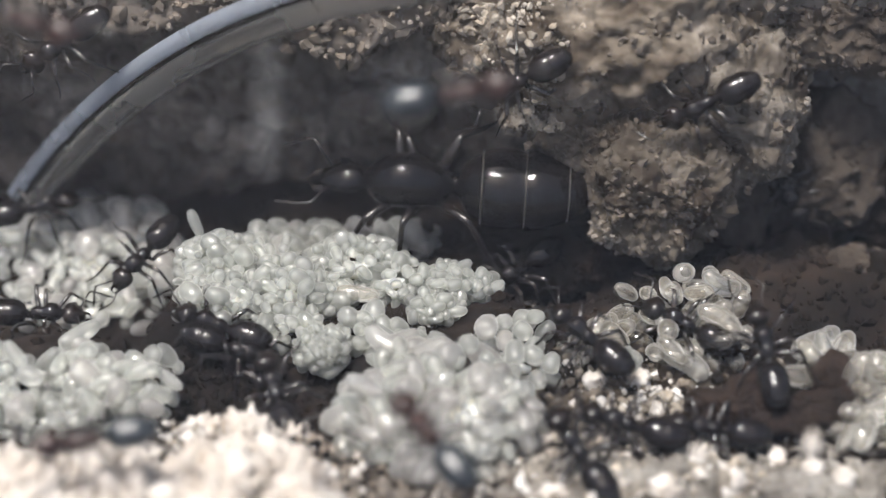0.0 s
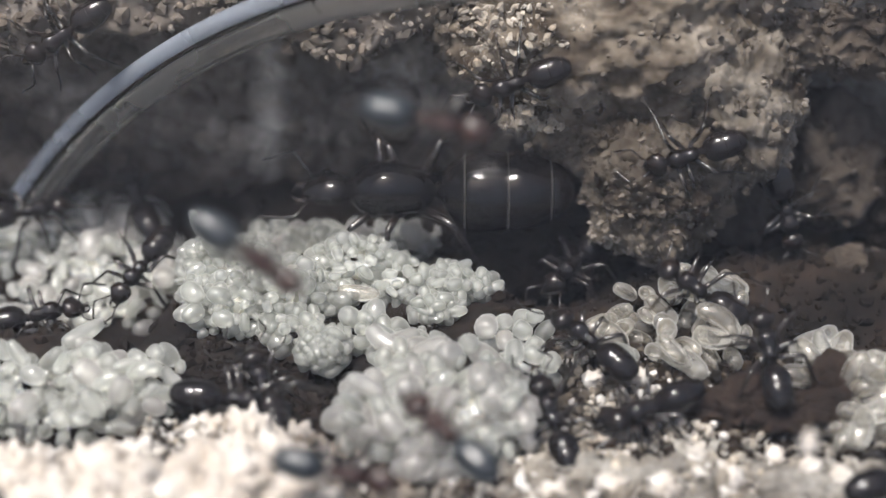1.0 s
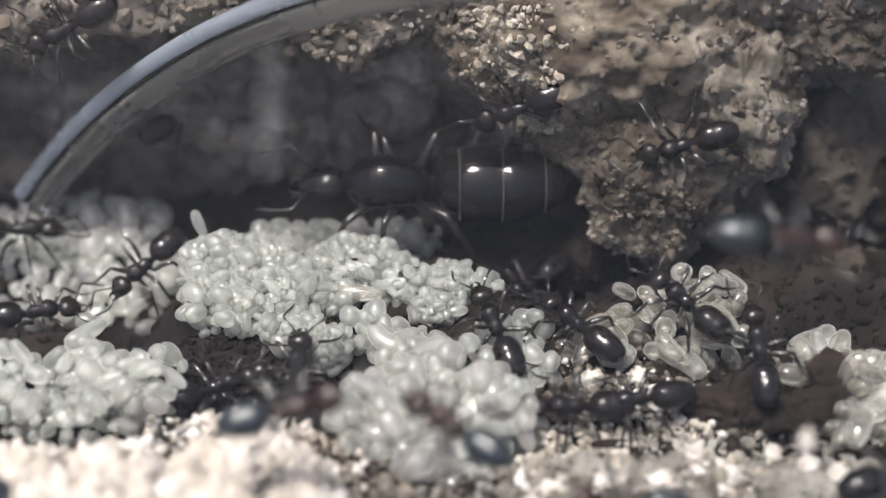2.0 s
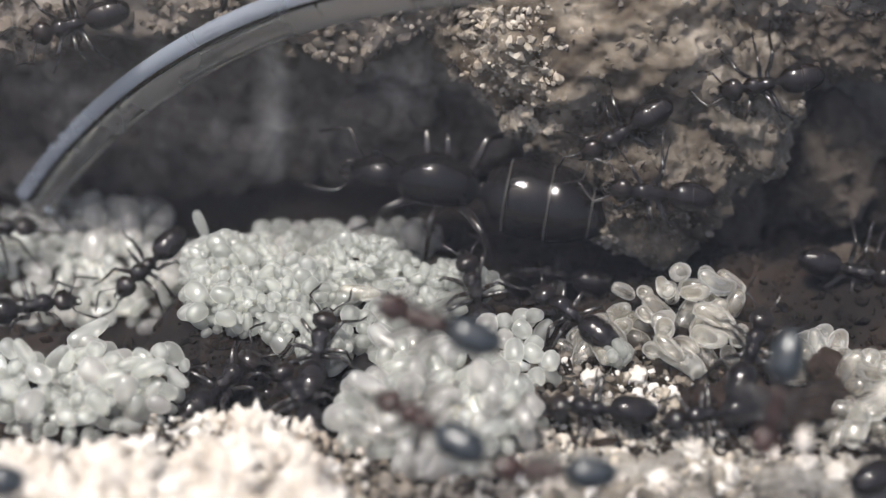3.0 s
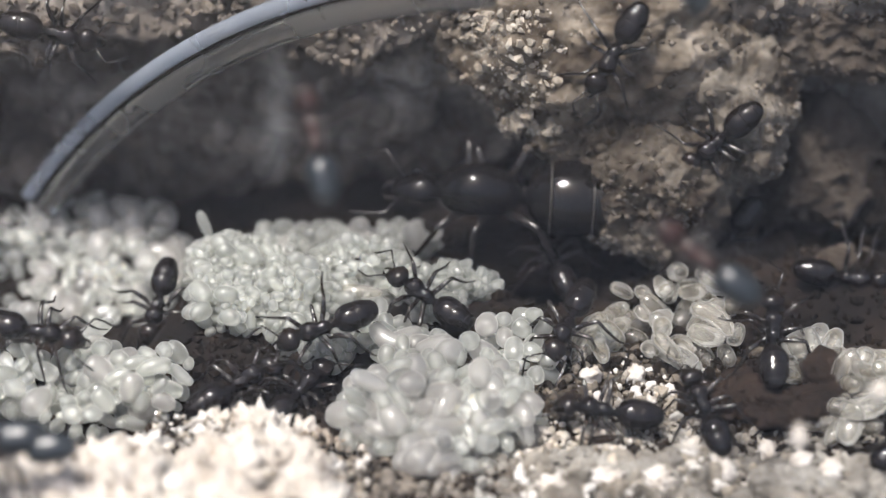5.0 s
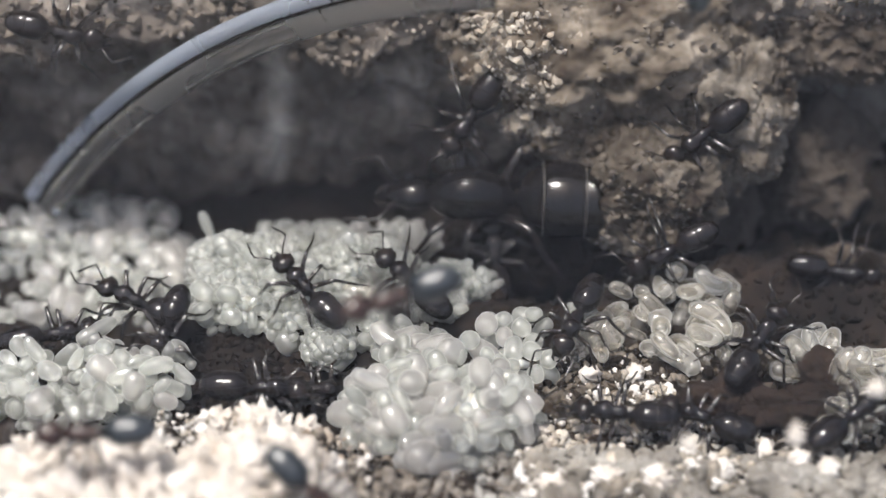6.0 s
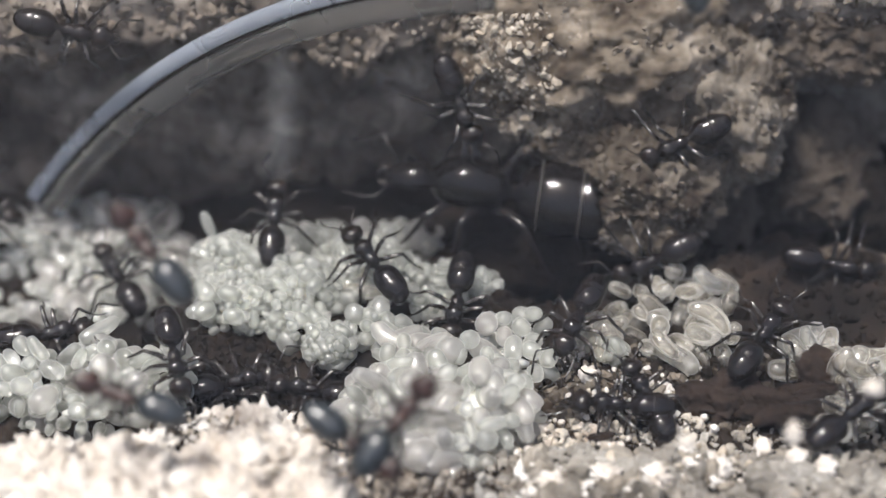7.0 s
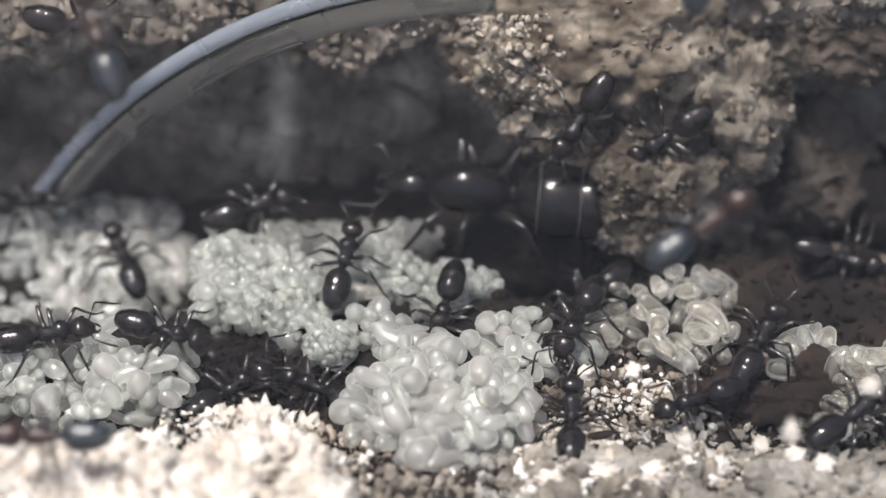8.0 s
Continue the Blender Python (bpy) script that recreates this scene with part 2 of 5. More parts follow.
def crumbs(name, mat, label, category, count, seed, spot, sizes, ball=ICO1, rough=0.35):
    """Loose grains strewn by spot(rng), which returns a place."""
    rng = np.random.default_rng(seed)
    vs, fs, o = [], [], 0
    for _ in range(count):
        p = spot(rng)
        if p is None:
            continue
        s = sizes[0] + (sizes[1] - sizes[0]) * rng.random() ** 2.5
        v, f = lump(rng, s, ball, rough)
        v = v @ turn(rng).T + np.array(p)
        vs.append(v)
        fs += [tuple(i + o for i in q) for q in f]
        o += len(v)
    ob = new(name, mesh_of(name, np.concatenate(vs), fs, mat, smooth=False))
    tagged(ob, label, category, kind="stuff")
    return ob


# ---- soil wall, roof and the hanging clod behind the brood ----
def roof_z(x):
    """Lower edge of the roof over the queen's hollow."""
    return 7.2 - 0.4 * smooth(-9, -15, x) + 1.0 * fbm(x, 3, 0, 0.4, 3) - 0.8 * math.exp(-((x + 3.6) / 2.0) ** 2)


def wall_y(x, z):
    """How far back the soil face lies."""
    e = roof_z(x)
    y = 3.0 + 0.25 * max(z - e, 0) + 4.0 * smooth(e + 0.3, e - 1.8, z)
    side = smooth(9, 12, x) * smooth(9, 2, z)
    y = y * (1 - side) + (5.0 + 0.3 * z) * side
    return y + 0.7 * fbm(x, z, 11, 0.3) + 0.25 * fbm(x, z, 3, 1.2)


def wall_sheet():
    nx, nz = 190, 150
    v, f = [], []
    for j in range(nz + 1):
        for i in range(nx + 1):
            x, z = -27 + 54 * i / nx, -6 + 22 * j / nz
            v.append((x, wall_y(x, z), z))
    for j in range(nz):
        for i in range(nx):
            a = j * (nx + 1) + i
            f.append((a, a + 1, a + nx + 2, a + nx + 1))
    return mesh_of("wall_north", v, f, LIFTED)


wall = new("wall_north", wall_sheet())
tagged(wall, "brown crumbly soil wall with a dark hollow", "wall", kind="structure")
cap_v = [(-27, 4, 15.9), (27, 4, 15.9), (27, 26, 15.9), (-27, 26, 15.9), (-27, 4, 18), (27, 4, 18), (27, 26, 18), (-27, 26, 18)]
cap_f = [(0, 3, 2, 1), (4, 5, 6, 7), (0, 1, 5, 4), (1, 2, 6, 5), (2, 3, 7, 6), (3, 0, 4, 7)]
cap = new("ceiling", mesh_of("ceiling", cap_v, cap_f, ROOF))
tagged(cap, "packed soil above the nest hollow", "ceiling", kind="structure")


def clod(name, label, blobs, mat, seed):
    """A lump of earth grown together from several swellings, with a granular skin."""
    rng = np.random.default_rng(seed)
    ball = ico(6 if len(blobs) > 1 else 5)
    bodies = []
    for (x, y, z), (a, b, c) in blobs:
        off = Vector(rng.uniform(-30, 30, 3))
        v = np.array(ball[0]) * np.array((a, b, c))
        for i, p in enumerate(v):
            q = Vector(p)
            d = 0.9 * noise.noise(q * 0.4 + off) + 0.5 * noise.noise(q * 1.1 + off)
            d += 0.24 * noise.fractal(q * 2.6 + off, 0.8, 2.1, 5)
            d += 0.12 * (0.5 - noise.voronoi(q * 2.4 + off)[0][0])
            d += 0.16 * (0.5 - noise.voronoi(q * 4.6 + off)[0][0]) + 0.1 * noise.noise(q * 7.0 + off)
            v[i] = p * (1 + d / max(q.length, 0.5))
        bodies.append((v + np.array((x, y, z)), ball[1]))
    ob = new(name, mesh_of(name, *joined(*bodies), mat, smooth=True))
    tagged(ob, label, "soil clod")
    return ob


CLOD_BLOBS = [((5.81, 4.43, 6.83), (5.68, 3.82, 3.82)), ((7.71, 0.49, 2.44), (2.47, 2.51, 2.51)), ((6.97, 1.93, 3.55), (2.28, 1.66, 1.66)), ((10.62, 3.52, 4.20), (2.62, 3.46, 3.46)),
              ((14.71, 5.12, 6.88), (3.96, 2.19, 2.19))]
overhang = clod("soil_clod", "large brown clod of earth hanging from the nest roof", CLOD_BLOBS[:4] + [((4.26, 2.84, 4.93), (2.17, 1.76, 1.76)), ((5.71, 2.11, 4.06), (1.86, 1.45, 1.45))], CLAY, 4)
# ledge in the floor soil, whose near-black tone includes painted shade
clod("soil_clod", "brown earth ledge under the queen, colour darkened for shade", [((2.6, 2.3, -1.7), (4.6, 2.2, 1.8)), ((5.2, 1.6, -1.6), (2.0, 1.8, 1.5))], SOIL, 6)
# browner side clod, its soil also darkened for the dimness there
dimmed_clod = clod("soil_clod", "browner clod of earth beside the hanging clod, darkened for dim light", CLOD_BLOBS[4:] + [((14.26, 5.48, -0.47), (3.14, 3.36, 3.36))], DUSK, 5)


# floor clods in the same soil, the overhang's shade in its colour
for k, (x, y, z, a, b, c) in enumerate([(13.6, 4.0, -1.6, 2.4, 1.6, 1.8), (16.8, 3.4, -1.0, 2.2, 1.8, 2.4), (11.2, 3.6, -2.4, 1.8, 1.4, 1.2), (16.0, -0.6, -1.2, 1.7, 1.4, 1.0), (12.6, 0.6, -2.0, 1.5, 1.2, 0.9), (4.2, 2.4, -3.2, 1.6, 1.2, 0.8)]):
    clod("soil_clod", "brown clod of earth on the floor, shade put into its colour", [((x, y, z), (a, b, c))], SOIL, 30 + k)
clod("soil_clod", "greyish brown clod of earth beside the larvae", [((14.9, -0.4, -1.3), (2.4, 1.2, 1.0)), ((12.7, -1.0, -1.6), (1.4, 1.0, 0.8))], DUSK, 46)
for k, (x, y, z, a, b, c) in enumerate([(9.6, -8.4, 0.3, 1.4, 0.8, 0.7), (11.6, -8.6, 0.4, 1.7, 0.9, 0.8), (12.9, -7.6, 0.3, 1.0, 0.8, 0.6)]):
    clod("soil_clod", "reddish brown lump of rotten wood and earth", [((x, y, z), (a, b, c))], RUST, 40 + k)


for k, (x, y, z, a, b, c) in enumerate([(14.6, 4.8, 0.6, 2.6, 1.6, 2.6), (10.8, 3.2, -0.6, 1.8, 1.4, 1.8)]):
    clod("soil_clod", "brown clod wedged under the hanging earth", [((x, y, z), (a, b, c))], DUSK, 90 + k)
crng = np.random.default_rng(77)
for k in range(22):
    x, z = crng.uniform(-17, 2.5), crng.uniform(-1.5, 6.0)
    s = crng.uniform(0.6, 1.5)
    clod("soil_clod", "brown clod sticking in the wall of the hollow", [((x, wall_y(x, z) - 0.2, z), (s, s * 0.7, s * 0.8))], LIFTED, 60 + k)


# ---- loose grains ----
def on_floor(x0, x1, y0, y1):
    def spot(rng):
        x, y = rng.uniform(x0, x1), rng.uniform(y0, y1)
        return x, y, floor_z(x, y) + 0.04
    return spot


def on_wall(x0, x1, z0, z1):
    def spot(rng):
        x, z = rng.uniform(x0, x1), rng.uniform(z0, z1)
        return x, wall_y(x, z) - 0.05, z
    return spot


def on_skin(ob, keep=lambda x, y, z: True):
    """On the front of a clod, where keep(x, y, z) holds."""
    n = len(ob.data.vertices)
    co, no = np.empty(n * 3), np.empty(n * 3)
    ob.data.vertices.foreach_get("co", co)
    ob.data.vertices.foreach_get("normal", no)
    co, no = co.reshape(-1, 3) / MM, no.reshape(-1, 3)
    spots = [p for p, q in zip(co, no) if q[2] * 0.64 - q[1] * 0.77 > 0.0 and keep(*p)]
    return lambda rng: spots[int(rng.integers(len(spots)))]


crumbs("soil_crumbs", SOIL, "dark loose crumbs on the nest floor", "soil", 1500, 1, on_floor(-20, 20, -13, 9), (0.15, 0.7))
crumbs("wall_crumbs", ROOF, "brown crumbs sticking to the soil wall", "soil", 3000, 2, on_wall(-20, 20, 4.6, 14), (0.15, 0.8), ICO1, 0.5)
crumbs("wall_chips", ROOF, "brown angular chips of earth under the rim", "soil", 420, 32, lambda r: (lambda x, z: (x, wall_y(x, z) - r.uniform(0.1, 0.5), z))(r.uniform(-8, 2), r.uniform(4.6, 9.5)), (0.2, 0.7), ICO1, 0.6)
crumbs("hollow_crumbs", LIFTED, "brown crumbs on the back of the hollow", "soil", 700, 33, on_wall(-19, 6, -2.0, 6.5), (0.3, 1.5), ICO2, 0.4)
crumbs("clod_grains", SAND, "pale sand grains on the hanging clod", "sand", 2200, 3, on_skin(overhang, lambda x, y, z: 0.2 < x < 4.0 + 1.4 * noise.noise(Vector((x, y, z))) and 4.2 < 0.643 * (y + 50.56) + 0.766 * (z - 42.42) < 8.4), (0.08, 0.5), ICO1, 0.8)
crumbs("clod_crumbs", ROOF, "brown crumbs on the hanging clod", "soil", 1600, 5, on_skin(overhang), (0.08, 0.5), ICO1, 0.8)
crumbs("clod_crumbs", ROOF, "brown crumbs on the lower clod", "soil", 500, 6, on_skin(overhang, lambda x, y, z: z < 4.5), (0.06, 0.4), ICO1, 0.8)
crumbs("clod_crumbs", DUSK, "brown crumbs on the darker clod", "soil", 900, 8, on_skin(dimmed_clod), (0.1, 0.6), ICO1, 0.8)

crumbs("fine_crumbs", CLAY, "fine crumbs of earth on the hanging clod", "soil", 3600, 100, on_skin(overhang), (0.06, 0.3), ICO1, 0.8)
crumbs("fine_crumbs", DUSK, "fine dark crumbs of earth on the clod", "soil", 1200, 101, on_skin(dimmed_clod), (0.08, 0.34), ICO1, 0.8)


def front_left(rng):
    x, y = rng.uniform(-17, -2.4), rng.uniform(-17.0, -10.0)
    if x < -9.3 and y > -11.4 - 0.5 * fbm(x, y, 4, 0.7):
        return None
    return x, y, floor_z(x, y) + 0.05 + 0.75 * smooth(-9, -10.5, y) * rng.random()


def front_right(rng):
    x, y = rng.uniform(2.4, 10.8), rng.uniform(-13.5, -6.6)
    if fbm(x, y, 9, 0.6) < -0.05 or y > -6.6 - 0.55 * abs(x - 6.0):
        return None
    return x, y, floor_z(x, y) + 0.08 + 0.25 * rng.random()


crumbs("white_grit", CHALK, "fine white mineral grit along the glass", "grit", 2600, 7, front_left, (0.06, 0.36), ICO1, 0.8)
crumbs("tan_grit", SAND, "tan sand grains among the white crumbs", "sand", 800, 27, front_left, (0.1, 0.5), ICO1, 0.8)
crumbs("dark_grit", DUSK, "brown soil crumbs among the white grit", "soil", 420, 28, front_left, (0.1, 0.5), ICO1, 0.8)
crumbs("white_grit", CHALK, "fine white grit strewn over dark soil", "grit", 1000, 17, front_right, (0.1, 0.5), ICO1, 0.5)
crumbs("pale_grit", SAND, "pale sand and grit strewn over dark soil", "grit", 1300, 47, front_right, (0.1, 0.5), ICO1, 0.5)
crumbs("brown_crumbs", ROOF, "brown crumbs at the foot of the brood", "soil", 500, 18, on_floor(-3.0, 3.0, -17.0, -11.0), (0.15, 0.7))
crumbs("damp_crumbs", SOIL, "dark crumbs on the nest floor, shade put into their colour", "soil", 1400, 19, on_floor(2.0, 19.0, -12.0, 3.5), (0.12, 0.8), ICO1, 0.8)
crumbs("dark_crumbs", SOIL, "dark crumbs in the hollow between the heaps", "soil", 700, 43, on_floor(-9.0, -3.0, -9.0, -4.2), (0.1, 0.55), ICO1, 0.8)
crumbs("tan_grit", CLAY, "tan sand grains and crumbs under the ants", "sand", 900, 41, on_floor(3.0, 11.5, -9.5, -5.5), (0.12, 0.6), ICO1, 0.5)
crumbs("white_grit", CHALK, "loose white grit between the larvae", "grit", 70, 42, on_floor(3.6, 9.0, -8.4, -5.8), (0.1, 0.45), ICO1, 0.6)
crumbs("pale_crumbs", GRIT, "greyish crumbs close to the glass", "grit", 700, 24, on_floor(2.0, 17.0, -17.0, -11.0), (0.3, 1.1), ICO2, 0.5)
crumbs("grey_grit", GRIT, "greyish sand and grit close to the glass", "grit", 4000, 23, on_floor(1.0, 17.0, -17.0, -9.4), (0.1, 0.6), ICO1, 0.8)
rng = np.random.default_rng(21)
CLOD_SPOTS = [(rng.uniform(-16.5, -3.4), rng.uniform(-17.0, -12.0), rng.uniform(0.8, 2.2)) for k in range(130)]
CLOD_SPOTS += [(-6.3, -9.8, 1.3), (-5.5, -10.1, 1.5), (-7.4, -10.3, 1.1), (-4.6, -10.6, 1.0), (-6.0, -10.8, 1.7), (8.9, -12.0, 0.8), (5.2, -12.4, 0.9), (6.8, -12.6, 1.1), (3.4, -12.9, 0.8)]
for x, y, s in CLOD_SPOTS:
    if x < -9.3 and y > -12.0:
        continue
    v, f = lump(rng, s, ICO4, 0.7, 3.6)
    ob = new("white_clod", mesh_of("white_clod", v, f, CHALK))
    ob.matrix_basis = at(x, y, floor_z(x, y) + s * 0.24, 0, 0, rng.uniform(0, 360))
    tagged(ob, "chalky white clod of mineral crumbs on the floor", "crumb", "white clods along the glass")
for x, y, z, s in [(7.9, -12.0, 1.1, 0.55), (11.4, -11.8, 1.1, 0.7), (12.3, -12.2, 1.1, 0.6)]:
    v, f = lump(rng, s, ICO3, 0.6, 2.6)
    ob = new("white_clod", mesh_of("white_clod", v, f, CHALK))
    ob.matrix_basis = at(x, y, z, 0, 0, 20)
    tagged(ob, "rounded white crumb lying close to the glass", "crumb", "white clods along the glass")

for x, y, s in [(6.6, -7.0, 0.8), (5.0, -7.2, 0.8), (7.0, -8.2, 0.6), (10.6, -10.6, 0.9)]:
    v, f = lump(rng, s, ICO3, 0.7, 3.2)
    ob = new("white_clod", mesh_of("white_clod", v, f, CHALK))
    ob.matrix_basis = at(x, y, floor_z(x, y) + s * 0.25, 0, 0, 57 * x)
    tagged(ob, "chalky white crumb between the larvae and ants", "crumb", "white clods along the glass")
for x, y, z, s in [(6.98, -16.1, 6.3, 0.5), (10.0, -15.95, 6.53, 0.6), (12.3, -15.1, 7.5, 0.5)]:
    v, f = lump(rng, s, ICO3, 0.5, 2.0)
    ob = new("white_clod", mesh_of("white_clod", v, f, CHALK))
    ob.matrix_basis = at(x, y, z, 50, 0, 0) @ Matrix.Diagonal((1, 1, 0.6, 1))
    tagged(ob, "white crumb sticking to the inside of the glass", "crumb", "white clods along the glass")

# ---- clear rim and cover glass ----
def rim_mesh(prof, name, mat, n=90):
    """Curved clear lip with a groove, a wide arc."""
    v, f = [], []
    r0, a0, a1 = 36.73, 109.5, 149.0
    for i in range(n + 1):
        a = radians(a0 + (a1 - a0) * i / n)
        for dr, h in prof:
            r = r0 - dr
            v.append((r * math.cos(a), r * math.sin(a), h))
    m = len(prof)
    for i in range(n):
        for k in range(m):
            k2 = (k + 1) % m
            f.append((i * m + k, (i + 1) * m + k, (i + 1) * m + k2, i * m + k2))
    f.append(tuple(range(m)))
    f.append(tuple(n * m + k for k in range(m))[::-1])
    return mesh_of(name, v, f, mat)


RIM_PROFILE = [(0.0, 0.0), (0.0, 0.5), (0.08, 0.62), (0.5, 0.62), (0.58, 0.5), (0.58, 0.0)]
LIP_PROFILE = [(0.7, 0.0), (0.71, 0.3), (0.76, 0.37), (0.84, 0.42), (1.4, 0.36), (1.52, 0.26), (1.54, 0.0)]
rim = new("plastic_rim", rim_mesh(RIM_PROFILE, "plastic_rim", PLASTIC))
tagged(rim, "curved clear plastic rim set into the soil", "plastic rim")
part("inner_lip", rim_mesh(LIP_PROFILE, "inner_lip", DULL_PLASTIC), rim, "greyer, clearer inner lip")
# dark strip laid in the groove to stand for its shadow
part("groove", rim_mesh([(0.57, 0.1), (0.57, 0.5), (0.7, 0.42), (0.7, 0.1)], "groove", SOIL), rim, "dark strip painted as the groove's shade")
rim.matrix_basis = at(7.14, -16.65, -19.24, 77.3, 0, -34.8)

pane_v = [(-30, -16, -0.6), (30, -16, -0.6), (30, 26, -0.6), (-30, 26, -0.6), (-30, -16, 0), (30, -16, 0), (30, 26, 0), (-30, 26, 0)]
pane = new("window_1", mesh_of("window_1", pane_v, [(0, 3, 2, 1), (4, 5, 6, 7), (0, 1, 5, 4), (1, 2, 6, 5), (2, 3, 7, 6), (3, 0, 4, 7)], GLASS, smooth=False))
tagged(pane, "clear glass pane closing the nest", "glass pane", kind="structure")
pane.matrix_basis = at(0, -13.1, 11.0, 50, 0, 0)
pane.visible_shadow = False


def streak_material():
    """A thin pale film, denser towards its middle line and broken by streaks."""
    m, t, b = material("greasy_film", 0.5)
    t.nodes.remove(b)
    c = t.nodes.new("ShaderNodeTexCoord")
    g = t.nodes.new("ShaderNodeTexGradient")
    g.gradient_type = "SPHERICAL"
    mp = t.nodes.new("ShaderNodeMapping")
    mp.inputs["Scale"].default_value = (1 / (0.56 * MM), 1 / (3.08 * MM), 1.0)
    t.links.new(c.outputs["Object"], mp.inputs["Vector"])
    t.links.new(mp.outputs[0], g.inputs["Vector"])
    n = noise_node(t, 900, 3)
    k = t.nodes.new("ShaderNodeMath")
    k.operation = "MULTIPLY"
    t.links.new(g.outputs["Fac"], k.inputs[0])
    t.links.new(n.outputs[0], k.inputs[1])
    thin = t.nodes.new("ShaderNodeMath")
    thin.operation = "MULTIPLY"
    thin.inputs[1].default_value = 0.05
    t.links.new(k.outputs[0], thin.inputs[0])
    clear = t.nodes.new("ShaderNodeBsdfTransparent")
    milk = t.nodes.new("ShaderNodeBsdfDiffuse")
    milk.inputs["Color"].default_value = (0.8, 0.82, 0.85, 1)
    mx = t.nodes.new("ShaderNodeMixShader")
    t.links.new(thin.outputs[0], mx.inputs[0])
    t.links.new(clear.outputs[0], mx.inputs[1])
    t.links.new(milk.outputs[0], mx.inputs[2])
    t.links.new(mx.outputs[0], t.nodes["Material Output"].inputs[0])
    return m


streak_v, streak_f = lump(np.random.default_rng(3), 2.0, ICO3, 0.1)
smear = part("smear", mesh_of("smear", np.array(streak_v) * np.array((0.56, 3.08, 0.004)), streak_f, streak_material()), pane, "faint pale streak on the glass", at(-4.62, 3.74, 0.02))
smear.visible_shadow = False


# ---- brood ----
def larva_mesh(name, length, width, bend, segments, mat, n=11, seg=12):
    """A plump curved body, rounded at both ends, with shallow body rings."""
    v, f = [], []
    for i in range(n + 1):
        u = i / n
        a = math.pi * (0.03 + 0.94 * u)
        r = width / 2 * math.sin(a) ** 0.6 * (1.12 - 0.3 * u)
        if segments:
            r *= 1 - 0.08 * abs(math.sin(math.pi * u * segments))
        th = bend * (u - 0.5)
        s = length * (0.5 - 0.5 * math.cos(a)) - length / 2
        if abs(bend) > 0.01:
            rad = length / bend
            c = (rad * math.sin(s / rad), 0, rad * (1 - math.cos(s / rad)))
        else:
            c = (s, 0, 0)
        th = s * bend / length
        for k in range(seg):
            p = TAU * k / seg
            lx, lz = -math.sin(th) * math.sin(p) * r, math.cos(th) * math.sin(p) * r
            v.append((c[0] + lx, math.cos(p) * r, c[2] + lz))
    for i in range(n):
        for k in range(seg):
            k2 = (k + 1) % seg
            f.append((i * seg + k, i * seg + k2, (i + 1) * seg + k2, (i + 1) * seg + k))
    f.append(tuple(range(seg))[::-1])
    f.append(tuple(n * seg + k for k in range(seg)))
    return mesh_of(name, v, f, mat)


EGGS = [larva_mesh("egg", 0.5, 0.4, 0.0, 0, EGG, 10, 12), larva_mesh("egg", 0.6, 0.36, 0.3, 0, EGG, 10, 12),
        larva_mesh("egg", 0.44, 0.39, 0.0, 0, EGG, 10, 12)]
YOUNG = [larva_mesh("larva", 0.84, 0.66, 0.5, 0, EGG, 14, 14), larva_mesh("larva", 0.7, 0.62, 0.2, 0, EGG, 14, 14), larva_mesh("larva", 1.0, 0.52, 0.9, 8, EGG, 18, 14)]
GROWN = [larva_mesh("larva", 1.4, 0.9, 0.7, 10, LARVA, 22, 16), larva_mesh("larva", 1.25, 0.95, 0.4, 0, LARVA, 20, 16),
         larva_mesh("larva", 1.5, 0.72, 1.4, 11, LARVA, 24, 14), larva_mesh("larva", 1.0, 0.8, 0.2, 0, LARVA, 14, 14)]
CURLED = [larva_mesh("larva", 1.6, 0.66, 1.7, 11, AMBER, 24, 14), larva_mesh("larva", 1.35, 0.72, 1.0, 10, AMBER, 22, 16), larva_mesh("larva", 1.0, 0.7, 0.4, 0, AMBER, 14, 14),
          larva_mesh("larva", 0.85, 0.64, 0.5, 0, AMBER, 14, 14)]


